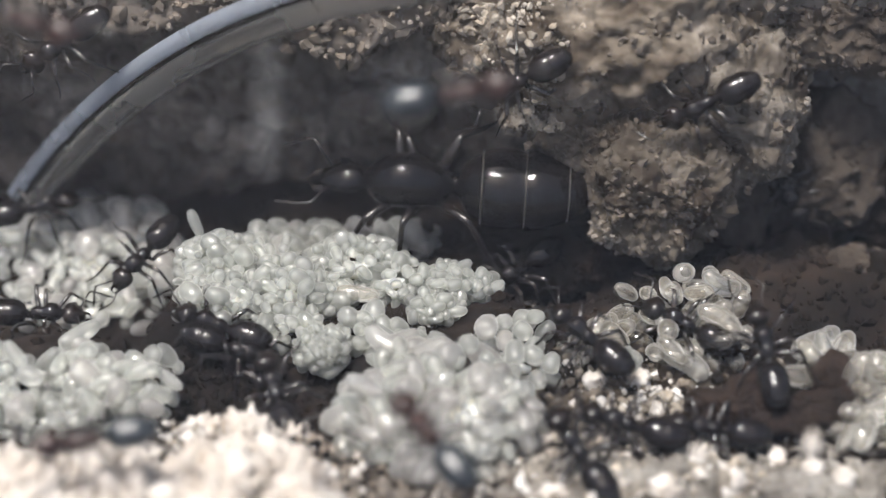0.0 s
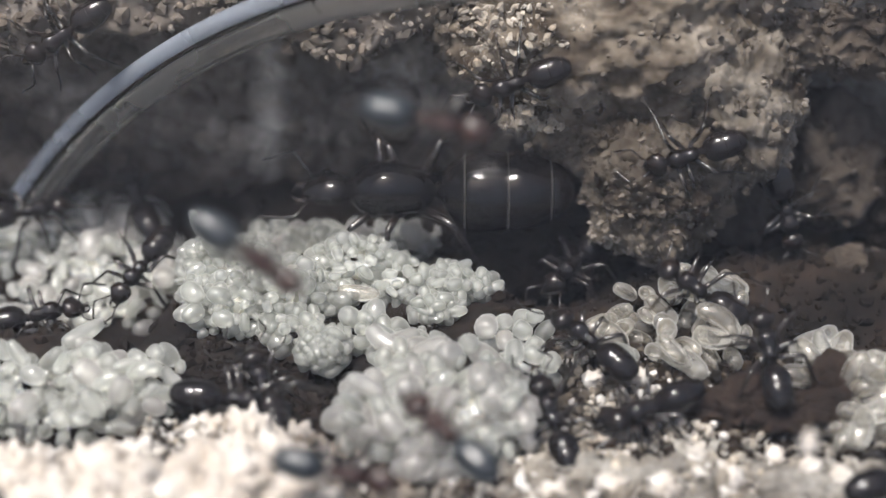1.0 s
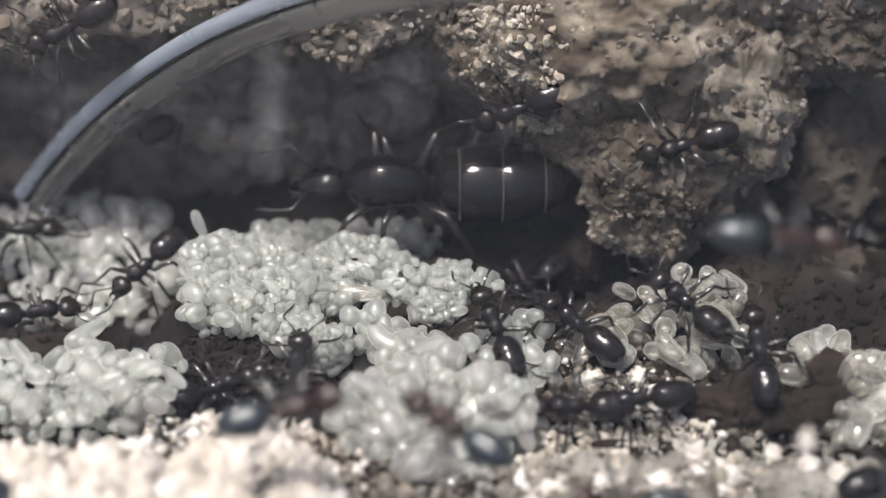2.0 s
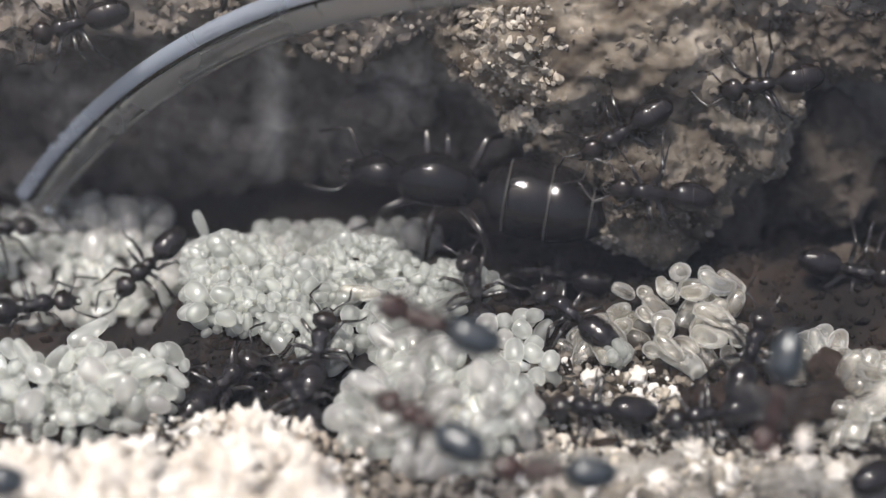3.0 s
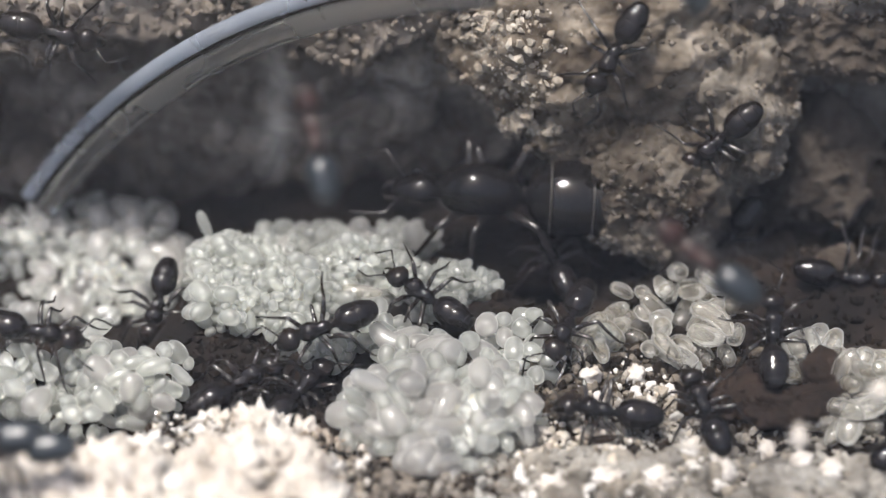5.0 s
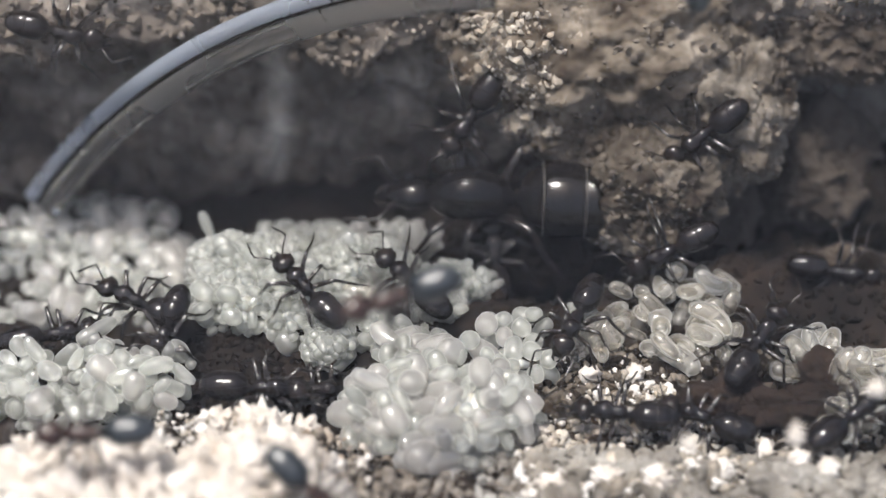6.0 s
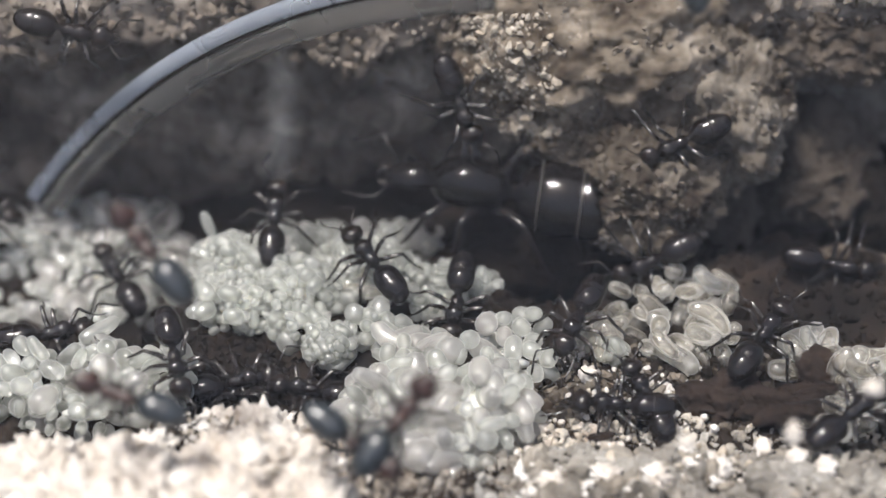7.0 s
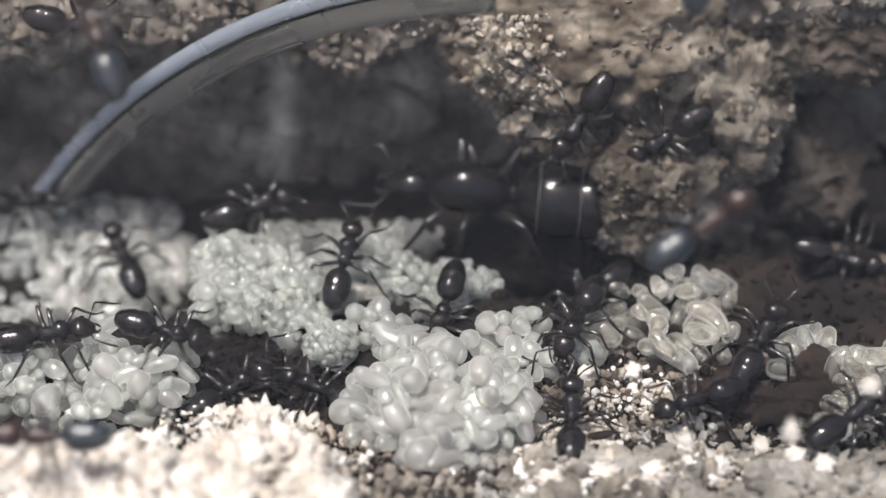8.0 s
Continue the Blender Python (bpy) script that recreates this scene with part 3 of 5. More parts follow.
def brood_pile(label, lobes, kinds, gap, seed, core=HEART, most=400, jitter=0.25):
    """A heap of brood grown from swellings (x, y, z, half width, half depth): bodies packed over their upper and front sides, kept apart by gap."""
    rng = np.random.default_rng(seed)
    lobes = np.array(lobes, dtype=float)
    mid = lobes[:, :3].mean(axis=0)
    heap = thing("brood_pile", label, "ant brood", "heaps of ant brood", at(*mid))
    axes = np.stack([lobes[:, 3], lobes[:, 4], lobes[:, 4]], axis=1)
    off = lobes[:, :3] - mid
    if core is not None:
        inside = [(lump(rng, 2.0, ICO2, 0.2)[0] * np.maximum(ax - 0.45 * gap - 0.12, 0.15) * 0.74 + o, ICO2[1]) for ax, o in zip(axes, off)]
        part("core", mesh_of("core", *joined(*inside), core), heap)
    share = axes[:, 0] * axes[:, 1]
    share /= share.sum()
    places, dirs, tries = [], [], 0
    while len(places) < most and tries < 9000:
        tries += 1
        k = int(rng.choice(len(lobes), p=share))
        d = rng.normal(size=3)
        d /= np.linalg.norm(d)
        if d[2] * 0.77 - d[1] * 0.64 < -0.3:
            continue
        q = off[k] + axes[k] * d * (1 + rng.uniform(-jitter, 0.26)) + 0.12 * gap * rng.normal(size=3)
        deep = min(np.sum(((q - o) / ax) ** 2) for j, (o, ax) in enumerate(zip(off, axes)) if j != k) if len(lobes) > 1 else 9
        if deep < 0.5:
            continue
        if all(np.sum((q - o) ** 2) > gap * gap for o in places):
            places.append(q)
    for q in places:
        me = kinds[int(rng.integers(len(kinds)))]
        s = rng.uniform(0.78, 1.2)
        m = at(*q, rng.uniform(0, 360), rng.uniform(-55, 55), rng.uniform(0, 360)) @ Matrix.Diagonal((s, s * rng.uniform(0.9, 1.1), s, 1))
        part(me.name.split(".")[0], me, heap, m=m)
    return heap


def single(x, y, z, me, rx, ry, rz, heap):
    """One body laid by itself at the edge of a heap."""
    inv = heap.matrix_basis.inverted()
    part(me.name.split(".")[0], me, heap, m=inv @ at(x, y, z, rx, ry, rz))


left_eggs = brood_pile("heap of pale glassy ant eggs and small larvae",
                       [(-7.60, -1.35, 0.35, 1.40, 0.95), (-7.10, -3.51, 0.35, 1.70, 0.95), (-5.34, -2.90, 0.35, 1.15, 1.05), (-8.42, -2.75, 0.35, 0.7, 0.66), (-5.2, -4.5, 0.3, 0.85, 0.6)], EGGS * 3 + YOUNG[:2], 0.36, 3)
single(-8.85, 0.2, 1.0, larva_mesh("larva", 1.1, 0.4, 0.4, 0, EGG, 14, 12), 0, 55, -50, left_eggs)
single(-5.55, -0.35, 0.75, EGGS[0], 0, -70, 20, left_eggs)
single(-5.6, -0.9, 0.8, EGGS[2], 0, 10, 60, left_eggs)
middle_eggs = brood_pile("heap of glassy ant eggs round amber young larvae",
                         [(-2.96, -1.60, 0.35, 1.50, 0.92), (-3.96, -2.90, 0.35, 0.78, 0.66), (-1.71, -2.29, 0.35, 0.9, 0.66)], EGGS * 3 + YOUNG[:2], 0.36, 5)
single(-2.1, -0.7, 0.85, EGGS[0], 0, -65, 70, middle_eggs)
single(-2.9, -3.3, 0.75, larva_mesh("larva", 1.5, 0.62, 0.3, 9, AMBER, 20, 14), 0, 0, -8, middle_eggs)
brood_pile("clump of tiny pale ant eggs", [(0.12, -2.32, 0.30, 1.0, 0.62), (1.26, -2.38, 0.30, 0.62, 0.42), (-0.24, -3.60, 0.30, 0.7, 0.42)], EGGS, 0.27, 8)
brood_pile("small bright clump of fresh ant eggs", [(-4.01, -5.86, 0.50, 0.66, 0.62), (-4.3, -5.3, 0.4, 0.4, 0.36)], EGGS[2:] + EGGS, 0.24, 9)
brood_pile("scattered pale young ant larvae", [(-2.60, -4.89, 0.40, 0.72, 0.62), (-1.55, -5.47, 0.40, 0.82, 0.45)], YOUNG + EGGS[:1], 0.42, 10)
mound = brood_pile("high mound of plump milky ant larvae",
                   [(-1.13, -6.64, 0.70, 1.15, 0.6), (0.11, -7.60, 0.70, 1.75, 0.95), (-1.74, -9.46, 0.70, 1.28, 1.25), (0.95, -9.46, 0.70, 1.75, 1.32), (0.20, -11.35, 0.70, 1.2, 0.6)],
                   GROWN + YOUNG * 2, 0.56, 12)
brood_pile("group of plump glassy ant larvae", [(1.84, -5.27, 0.40, 0.42, 0.62), (2.92, -4.89, 0.40, 0.62, 0.45), (2.66, -6.69, 0.40, 0.86, 0.66), (2.41, -8.59, 0.40, 0.45, 0.5)],
           GROWN[3:] + YOUNG[:2] * 2, 0.6, 14)
left_larvae = brood_pile("heap of pale ant larvae beside white crumbs",
                         [(-14.20, -7.94, 0.50, 1.25, 1.1), (-11.83, -7.26, 0.50, 1.1, 0.92), (-10.48, -8.07, 0.50, 1.45, 1.02), (-12.18, -9.26, 0.50, 1.6, 0.72), (-9.57, -6.98, 0.50, 0.65, 0.62),
                          (-16.2, -8.3, 0.4, 1.2, 1.1)], GROWN[3:] + YOUNG * 2 + EGGS, 0.52, 16)
single(-12.0, -5.9, 1.25, larva_mesh("larva", 1.55, 0.6, 0.2, 0, EGG, 16, 14), 0, -8, 36, left_larvae)
brood_pile("cluster of large curled ant larvae", [(7.02, -3.68, 0.50, 0.72, 0.55), (8.86, -3.22, 0.50, 1.25, 0.66), (7.64, -5.58, 0.50, 0.6, 0.75), (9.41, -5.44, 0.50, 0.55, 0.8)],
           CURLED, 0.74, 18, None)
brood_pile("cluster of plump ant larvae by the stone", [(12.79, -6.74, 0.40, 0.75, 0.7), (14.20, -7.70, 0.40, 0.9, 0.9), (13.35, -9.29, 0.40, 0.95, 0.5), (15.8, -7.2, 0.3, 1.1, 0.9)], CURLED, 0.6, 20, None)
brood_pile("wide bed of pale ant brood in the hollow",
           [(-16.8, 4.1, -2.9, 1.8, 1.0), (-14.5, 5.2, -3.1, 1.8, 0.9), (-12.4, 4.1, -2.9, 1.6, 1.1), (-16.1, 2.4, -3.4, 1.8, 0.9), (-13.4, 2.5, -3.2, 2.0, 1.1), (-10.9, 1.5, -2.8, 1.1, 1.0), (-15.4, 0.1, -3.0, 1.7, 0.7), (-12.6, 0.0, -3.1, 1.7, 0.7)], GROWN[3:] + YOUNG, 0.66, 22)
brood_pile("low bed of ant brood behind the heaps", [(-4.9, 1.6, -1.2, 2.2, 0.7), (-1.9, 1.7, -1.3, 1.6, 0.7)], GROWN[3:] + YOUNG, 0.55, 24, None)
brood_pile("few ant larvae lying on grit", [(5.2, -5.3, 0.2, 0.6, 0.5)], CURLED, 0.6, 26, None)
brood_pile("few ant larvae lying on dark soil", [(6.2, -4.4, 0.0, 0.5, 0.4)], CURLED, 0.7, 28, None)


# ---- ants ----
def leg_mesh(name, side, fore, size, mat):
    """One leg from its hip: coxa, thigh up to the knee, shin down, foot out."""
    k = side
    pts = [(0, 0, 0), (0.02 * fore, 0.12 * k, -0.1), (0.16 * fore, 0.34 * k, 0.12), (0.34 * fore, 0.72 * k, 0.3), (0.38 * fore, 0.78 * k, 0.28),
           (0.5 * fore, 0.98 * k, -0.1), (0.66 * fore, 1.22 * k, -0.5), (0.74 * fore, 1.34 * k, -0.66), (0.95 * fore, 1.6 * k, -0.8)]
    rad = [0.1, 0.095, 0.095, 0.075, 0.062, 0.058, 0.05, 0.034, 0.022]
    v, f = tube([tuple(c * size for c in p) for p in pts], [r * size for r in rad])
    return mesh_of(name, v, f, mat)


def antenna_mesh(side, size, mat):
    k = side
    pts = [(0, 0, 0), (0.3, 0.28 * k, 0.16), (0.55, 0.55 * k, 0.2), (0.62, 0.6 * k, 0.18), (0.9, 0.56 * k, 0.0), (1.2, 0.46 * k, -0.2), (1.42, 0.4 * k, -0.3)]
    rad = [0.04, 0.035, 0.042, 0.04, 0.042, 0.05, 0.03]
    v, f = tube([tuple(c * size for c in p) for p in pts], [r * size for r in rad])
    return mesh_of("antenna", v, f, mat)


HIPS = [(0.62, 0.2, 0.86, 1.0), (0.25, 0.22, 0.84, 0.12), (-0.05, 0.22, 0.84, -1.0)]


def build_ant(name, label, group, s=1.0, big=False, tone=None):
    """An ant about 4.2 mm long facing +x, its feet at z = 0; big: a queen's deep chest and long banded abdomen."""
    ant = thing(name, label, "ant", group)
    tone = tone or HEADC
    sc = lambda rings: [tuple(c * s for c in r) for r in rings]
    if big:
        g = sc(egg_rings(-2.75, -0.42, 0.96, 0.74, 0.68, 30, -0.12, 4, 0.09))
        chest = sc([(-0.28, 0.95, 0.1, 0.12), (-0.2, 0.96, 0.2, 0.24), (-0.08, 1.0, 0.3, 0.34), (0.08, 1.02, 0.33, 0.36), (0.14, 1.04, 0.34, 0.35), (0.3, 1.08, 0.38, 0.4), (0.55, 1.08, 0.39, 0.39),
                    (0.78, 1.04, 0.35, 0.34), (0.9, 1.0, 0.3, 0.28), (1.02, 0.97, 0.2, 0.2), (1.08, 0.96, 0.1, 0.12)])
        chest = [(x * 1.12, z, ry * 1.25, rz * 1.25) for x, z, ry, rz in chest]
        hx = 1.15
    else:
        g = sc(egg_rings(-2.1, -0.42, 0.98, 0.55, 0.52, 22, -0.12, 4, 0.06))
        chest = sc([(-0.3, 0.9, 0.1, 0.11), (-0.24, 0.93, 0.2, 0.22), (-0.1, 0.98, 0.26, 0.29), (0.08, 1.0, 0.27, 0.29), (0.17, 1.0, 0.25, 0.26), (0.24, 1.02, 0.25, 0.25), (0.36, 1.08, 0.32, 0.32),
                    (0.55, 1.12, 0.37, 0.35), (0.74, 1.1, 0.35, 0.31), (0.88, 1.06, 0.25, 0.22), (0.98, 1.04, 0.12, 0.12)])
        hx = 0.96
    gaster = part("abdomen", mesh_of("abdomen", *lathe(g), QUEENC if big else BLACK if tone is HEADC else SKY_TINT), ant, "glossy black abdomen")
    n = 4
    for k in range(1, n):
        if not big and k > 2:
            continue
        u = k / n
        i = int(round(u * (len(g) - 1)))
        x, zc, ry, rz = g[i]
        w = (0.013 if big else 0.014) * s
        ring = [(x - w, zc, ry * 0.985, rz * 0.985), (x - w * 0.5, zc, ry * 1.012, rz * 1.012), (x + w * 0.5, zc, ry * 1.012, rz * 1.012), (x + w, zc, ry * 0.985, rz * 0.985)]
        part("band", mesh_of("band", *lathe(ring, 24), BAND if big else SEAM), gaster, "pale band between the plates" if big else "")
    part("waist", mesh_of("waist", *lathe(sc([(-0.46, 0.84, 0.06, 0.06), (-0.42, 0.9, 0.14, 0.2), (-0.36, 0.93, 0.16, 0.26), (-0.3, 0.88, 0.1, 0.12), (-0.24, 0.86, 0.06, 0.07)]), 14), BLACK), ant)
    part("chest", mesh_of("chest", *lathe(chest), QUEENC if big else BLACK if tone is HEADC else tone), ant)
    hs = 0.72 if big else 1.06
    h = sc([(hx, 1.04, 0.1, 0.12), (hx + 0.08, 1.06, 0.3, 0.22), (hx + 0.22, 1.07, 0.41, 0.29), (hx + 0.4, 1.05, 0.42, 0.3), (hx + 0.58, 1.0, 0.36, 0.27),
            (hx + 0.72, 0.94, 0.27, 0.2), (hx + 0.82, 0.9, 0.18, 0.13), (hx + 0.86, 0.88, 0.08, 0.06)])
    h = [(x, 1.0 * s + (z - 1.0 * s) * hs, ry * hs, rz * hs * (0.9 if big else 1.0)) for x, z, ry, rz in h]
    head = part("head", mesh_of("head", *lathe(h), QUEENC if big else tone), ant, "dark brown head" if tone is HEADC else "rust red head")
    for k in (1, -1):
        ev, ef = ICO2
        ey = np.array(ev) * np.array((0.1, 0.05, 0.1)) * s + np.array(((hx + 0.42) * s, 0.37 * k * s * hs, 1.14 * s))
        part("eye", mesh_of("eye", ey, ef, EYE), head)
        jaw = tube([tuple(c * s for c in p) for p in [(hx + 0.78, 0.16 * k, 0.88), (hx + 0.95, 0.15 * k, 0.84), (hx + 1.05, 0.04 * k, 0.82)]], [0.07 * s, 0.055 * s, 0.02 * s])
        part("mandible", mesh_of("mandible", *jaw, tone), head)
        part("antenna", antenna_mesh(k, s * (0.95 if not big else 0.7), LEGS), head, m=at((hx + 0.62) * s, 0.15 * k * s, 1.08 * s))
    for i, (x, y, z, fore) in enumerate(HIPS):
        for k in (1, -1):
            part("leg", leg_mesh("leg", k, fore, s * (1.0 if not big else 0.85) * (1.1 if i == 2 else 1.0), LEGS), ant, m=at(x * s, y * k * s, z * s))
    return ant


def stance(ant, seed):
    """Gives an ant its own posture of legs and feelers."""
    r = random.Random(seed)
    for o in ant.children_recursive:
        kind = o.name.split(".")[0]
        if kind == "leg":
            o.matrix_basis = o.matrix_basis @ at(0, 0, 0, r.uniform(-14, 14), r.uniform(-10, 10), r.uniform(-22, 22))
        elif kind == "antenna":
            o.matrix_basis = o.matrix_basis @ at(0, 0, 0, r.uniform(-15, 15), r.uniform(-20, 15), r.uniform(-28, 28))


def stride(ant, spans, beat=4.2, swing=17):
    """Keys the legs in two alternating sets of three while the ant walks."""
    legs = [o for o in ant.children if o.name.split(".")[0] == "leg"]
    for i, o in enumerate(legs):
        rest = o.matrix_basis.copy()
        phase = math.pi * ((i // 2 + i) % 2)
        keys = [(0.0, rest)]
        for t0, t1 in spans:
            for k in range(int((t1 - t0) / 0.1) + 1):
                t, ease = t0 + 0.1 * k, min(1.0, k / 2)
                if t > keys[-1][0] + 0.05 and t < 7.95:
                    s = math.sin(TAU * beat * t + phase) * ease
                    keys.append((t, rest @ at(0, 0, 0, 6 * math.cos(TAU * beat * t + phase) * ease, 0, swing * s)))
            if t1 + 0.1 < 7.95:
                keys.append((t1 + 0.1, rest))
        keys.append((8.0, rest))
        walk(o, keys)


flake_v, flake_f = lump(np.random.default_rng(5), 1.3, ICO2, 0.25)
flake = new("seed_husk", mesh_of("seed_husk", np.array(flake_v) * np.array((1.0, 0.45, 0.22)), flake_f, RUST))
tagged(flake, "small dark dry husk lying on the grit", "husk")
flake.matrix_basis = at(5.2, -10.4, floor_z(5.2, -10.4) + 0.45, 8, 0, 10)
clump = brood_pile("small loose clump of eggs being carried", [(0, 0, 0, 0.35, 0.3)], EGGS, 0.24, 31, None, 20)
worker = build_ant("worker_ant", "small glossy black worker ant on the brood", "worker ants")
rusty_worker = build_ant("worker_ant", "worker ant with rusty chest clinging to the glass", "worker ants", tone=RUSTY)
queen = build_ant("queen_ant", "large glossy black queen ant with pale bands", "", 2.05, True)

CREW = [("f", 0.88), ("f", 0.93), ("f", 0.93), ("f", 0.93), ("f", 0.93), ("g", 0.88), ("f", 0.98), ("f", 0.93), ("f", 0.88), ("f", 0.93), ("f", 0.93), ("g", 0.92), ("f", 0.93), ("f", 0.93), ("f", 0.93), ("f", 0.93), ("f", 0.93), ("f", 0.93), ("f", 0.93), ("f", 0.93), ("f", 0.88), ("f", 0.93), ("g", 0.93), ("g", 0.93), ("g", 0.93), ("g", 0.88), ("g", 0.93), ("g", 0.93), ("g", 0.88), ("g", 0.88)]

crew = []
waiting = {"f": worker, "g": rusty_worker}
for k, (where, size) in enumerate(CREW):
    first = waiting.pop(where, None)
    crew.append(first or copy_thing(rusty_worker if where == "g" else worker, at(0, 0, 0)))
for k, (where, size) in enumerate(CREW):
    crew[k].scale = (size, size, size)
    stance(crew[k], 40 + k)
stance(queen, 7)


# ---- what moves ----
def motions():
    walk(crew[0], [(0.00, at(-10.72, -0.09, -0.65, -15, 20, -128)), (0.50, at(-10.80, 0.14, -0.64, -17, 19, -133)), (1.00, at(-10.82, -0.79, -0.66, -14, 21, -125)), (1.50, at(-10.77, -0.71, -0.65, -17, 18, -135)), (3.00, at(-10.69, -0.63, -0.65, -17, 19, -133)), (3.50, at(-10.63, -0.88, -0.67, -16, 20, -130)), (4.00, at(-10.56, -1.58, -0.68, -11, 23, -116)), (4.50, at(-10.41, -2.22, -0.70, -7, 24, -106)), (5.10, at(-10.22, -2.89, -0.71, -5, 25, -101)), (5.80, at(-9.63, -4.69, 0.04, -5, 25, -101)), (6.20, at(-9.57, -7.08, 1.40, -12, 22, -120)), (6.50, at(-9.42, -8.13, 2.02, -14, 21, -124)), (7.00, at(-9.02, -7.92, 1.51, 7, 24, -74)), (7.25, at(-9.32, -8.33, 1.84, -15, 21, -126)), (7.50, at(-9.70, -8.40, 1.86, -25, 3, -173)), (7.67, at(-9.58, -8.14, 2.02, -13, 21, -123)), (7.83, at(-9.66, -6.99, 1.33, 10, 23, -67)), (8.00, at(-9.53, -6.74, 1.51, 24, 7, -15))])
    stride(crew[0], [(0.50, 1.00), (5.80, 6.20), (6.50, 8.00)])
    walk(crew[1], [(0.00, at(-19.91, 1.93, -1.77, 20, -2, 6)), (5.00, at(-19.39, 0.44, -1.77, 21, -0, 0)), (5.50, at(-15.38, -0.88, -1.78, 20, 3, -8)), (5.60, at(-13.78, -1.92, -1.08, 15, -12, 46)), (5.70, at(-12.17, -2.96, -0.39, -2, -16, 105)), (5.80, at(-10.57, -4.00, 0.31, -14, -5, 162)), (6.00, at(-10.82, -4.06, 0.31, -13, -7, 154)), (6.30, at(-11.53, -3.31, 0.32, -11, -10, 136)), (6.50, at(-11.91, -3.04, 0.33, -7, -13, 121)), (7.00, at(-12.35, -0.24, -1.74, -11, -17, 124)), (7.20, at(-11.98, 0.28, -1.73, -4, -20, 101)), (7.50, at(-11.82, 0.63, -1.73, -2, -21, 95)), (8.00, at(-12.39, 0.90, -1.73, -9, -19, 116))])
    stride(crew[1], [(5.00, 5.80), (6.00, 7.20)])
    walk(crew[2], [(0.00, at(-7.48, -4.78, -0.05, -14, -5, 159)), (0.15, at(-7.84, -4.72, 0.12, -12, -9, 142)), (0.30, at(-9.25, -3.11, 0.01, -11, -10, 139)), (0.50, at(-10.09, -0.79, -1.59, -13, -7, 153)), (0.70, at(-10.49, 0.16, -1.56, -9, -12, 129)), (0.85, at(-11.08, 1.75, -1.51, -6, -13, 116)), (1.00, at(-11.64, 3.86, -1.46, -7, -13, 116)), (1.30, at(-12.17, 5.71, -1.42, -6, -14, 114)), (1.70, at(-11.31, 6.40, 0.21, 10, -18, 62)), (2.50, at(-9.20, 8.31, 0.32, 18, -11, 30)), (8.00, at(-9.37, 8.65, 0.32, 18, -11, 30))])
    stride(crew[2], [(0.00, 2.50)])
    walk(crew[3], [(0.00, at(-15.39, 3.36, -1.47, 14, -4, 16)), (0.50, at(-15.59, 3.12, -1.48, 14, -4, 14)), (1.00, at(-15.72, 3.17, -1.48, 14, -3, 13)), (1.50, at(-15.78, 2.16, -1.51, 15, 0, -2)), (3.00, at(-17.09, 2.12, -1.50, 15, -1, 5)), (3.50, at(-17.63, 1.95, -1.50, 15, -0, 0)), (4.00, at(-16.96, 2.48, -1.49, 14, -3, 11)), (4.50, at(-17.95, 2.55, -1.49, 15, -2, 8)), (6.00, at(-19.52, 2.63, -1.48, 15, -0, 0)), (7.00, at(-18.21, 2.84, -1.48, 15, -1, 5)), (8.00, at(-16.74, 3.87, -1.47, 15, -1, 4))])
    stride(crew[3], [(1.00, 1.50), (3.50, 4.50), (7.00, 8.00)])
    walk(crew[4], [(0.00, at(-14.29, -2.42, -1.61, 15, 1, -2)), (0.50, at(-14.82, -2.76, -1.62, 15, -1, 6)), (1.00, at(-14.38, -2.56, -1.60, 14, -3, 12)), (1.50, at(-14.44, -2.43, -1.61, 15, -2, 7)), (3.00, at(-14.92, -2.15, -1.59, 15, -3, 10)), (3.50, at(-14.79, -1.87, -1.59, 14, -3, 12)), (4.00, at(-14.99, -1.85, -1.59, 13, -7, 29)), (4.50, at(-13.74, -7.42, 2.07, 14, 6, -22)), (6.00, at(-13.47, -5.72, 0.25, 15, -3, 10)), (6.50, at(-13.59, -5.66, 0.22, 15, -2, 9)), (7.00, at(-13.81, -5.63, 0.18, 15, -2, 9)), (7.50, at(-13.97, -5.54, 0.13, 14, -3, 11)), (8.00, at(-13.58, -7.10, 1.49, 15, -3, 10))])
    stride(crew[4], [(4.00, 4.50)])
    walk(crew[5], [(0.00, at(-9.60, -15.89, 6.53, 130, 7, -174)), (0.30, at(-9.39, -15.85, 6.58, 131, 9, -172)), (0.50, at(-8.86, -15.70, 6.75, 131, 9, -172)), (0.55, at(-8.67, -15.74, 6.70, 149, 42, -132)), (0.60, at(-8.48, -15.78, 6.66, -160, 47, -64)), (0.65, at(-8.29, -15.82, 6.61, -133, 18, -16)), (0.80, at(-5.41, -16.11, 6.27, -133, 21, -19)), (1.00, at(-2.90, -16.50, 5.80, -131, 9, -8)), (1.15, at(-1.96, -16.72, 5.55, -130, 6, -5)), (1.35, at(-0.40, -17.04, 5.16, -131, 10, -8)), (1.50, at(1.80, -17.60, 4.49, -131, 12, -10)), (2.00, at(3.54, -18.49, 3.43, -131, 11, -9)), (8.00, at(3.64, -18.78, 3.08, -131, 11, -9))])
    stride(crew[5], [(0.30, 2.00)])
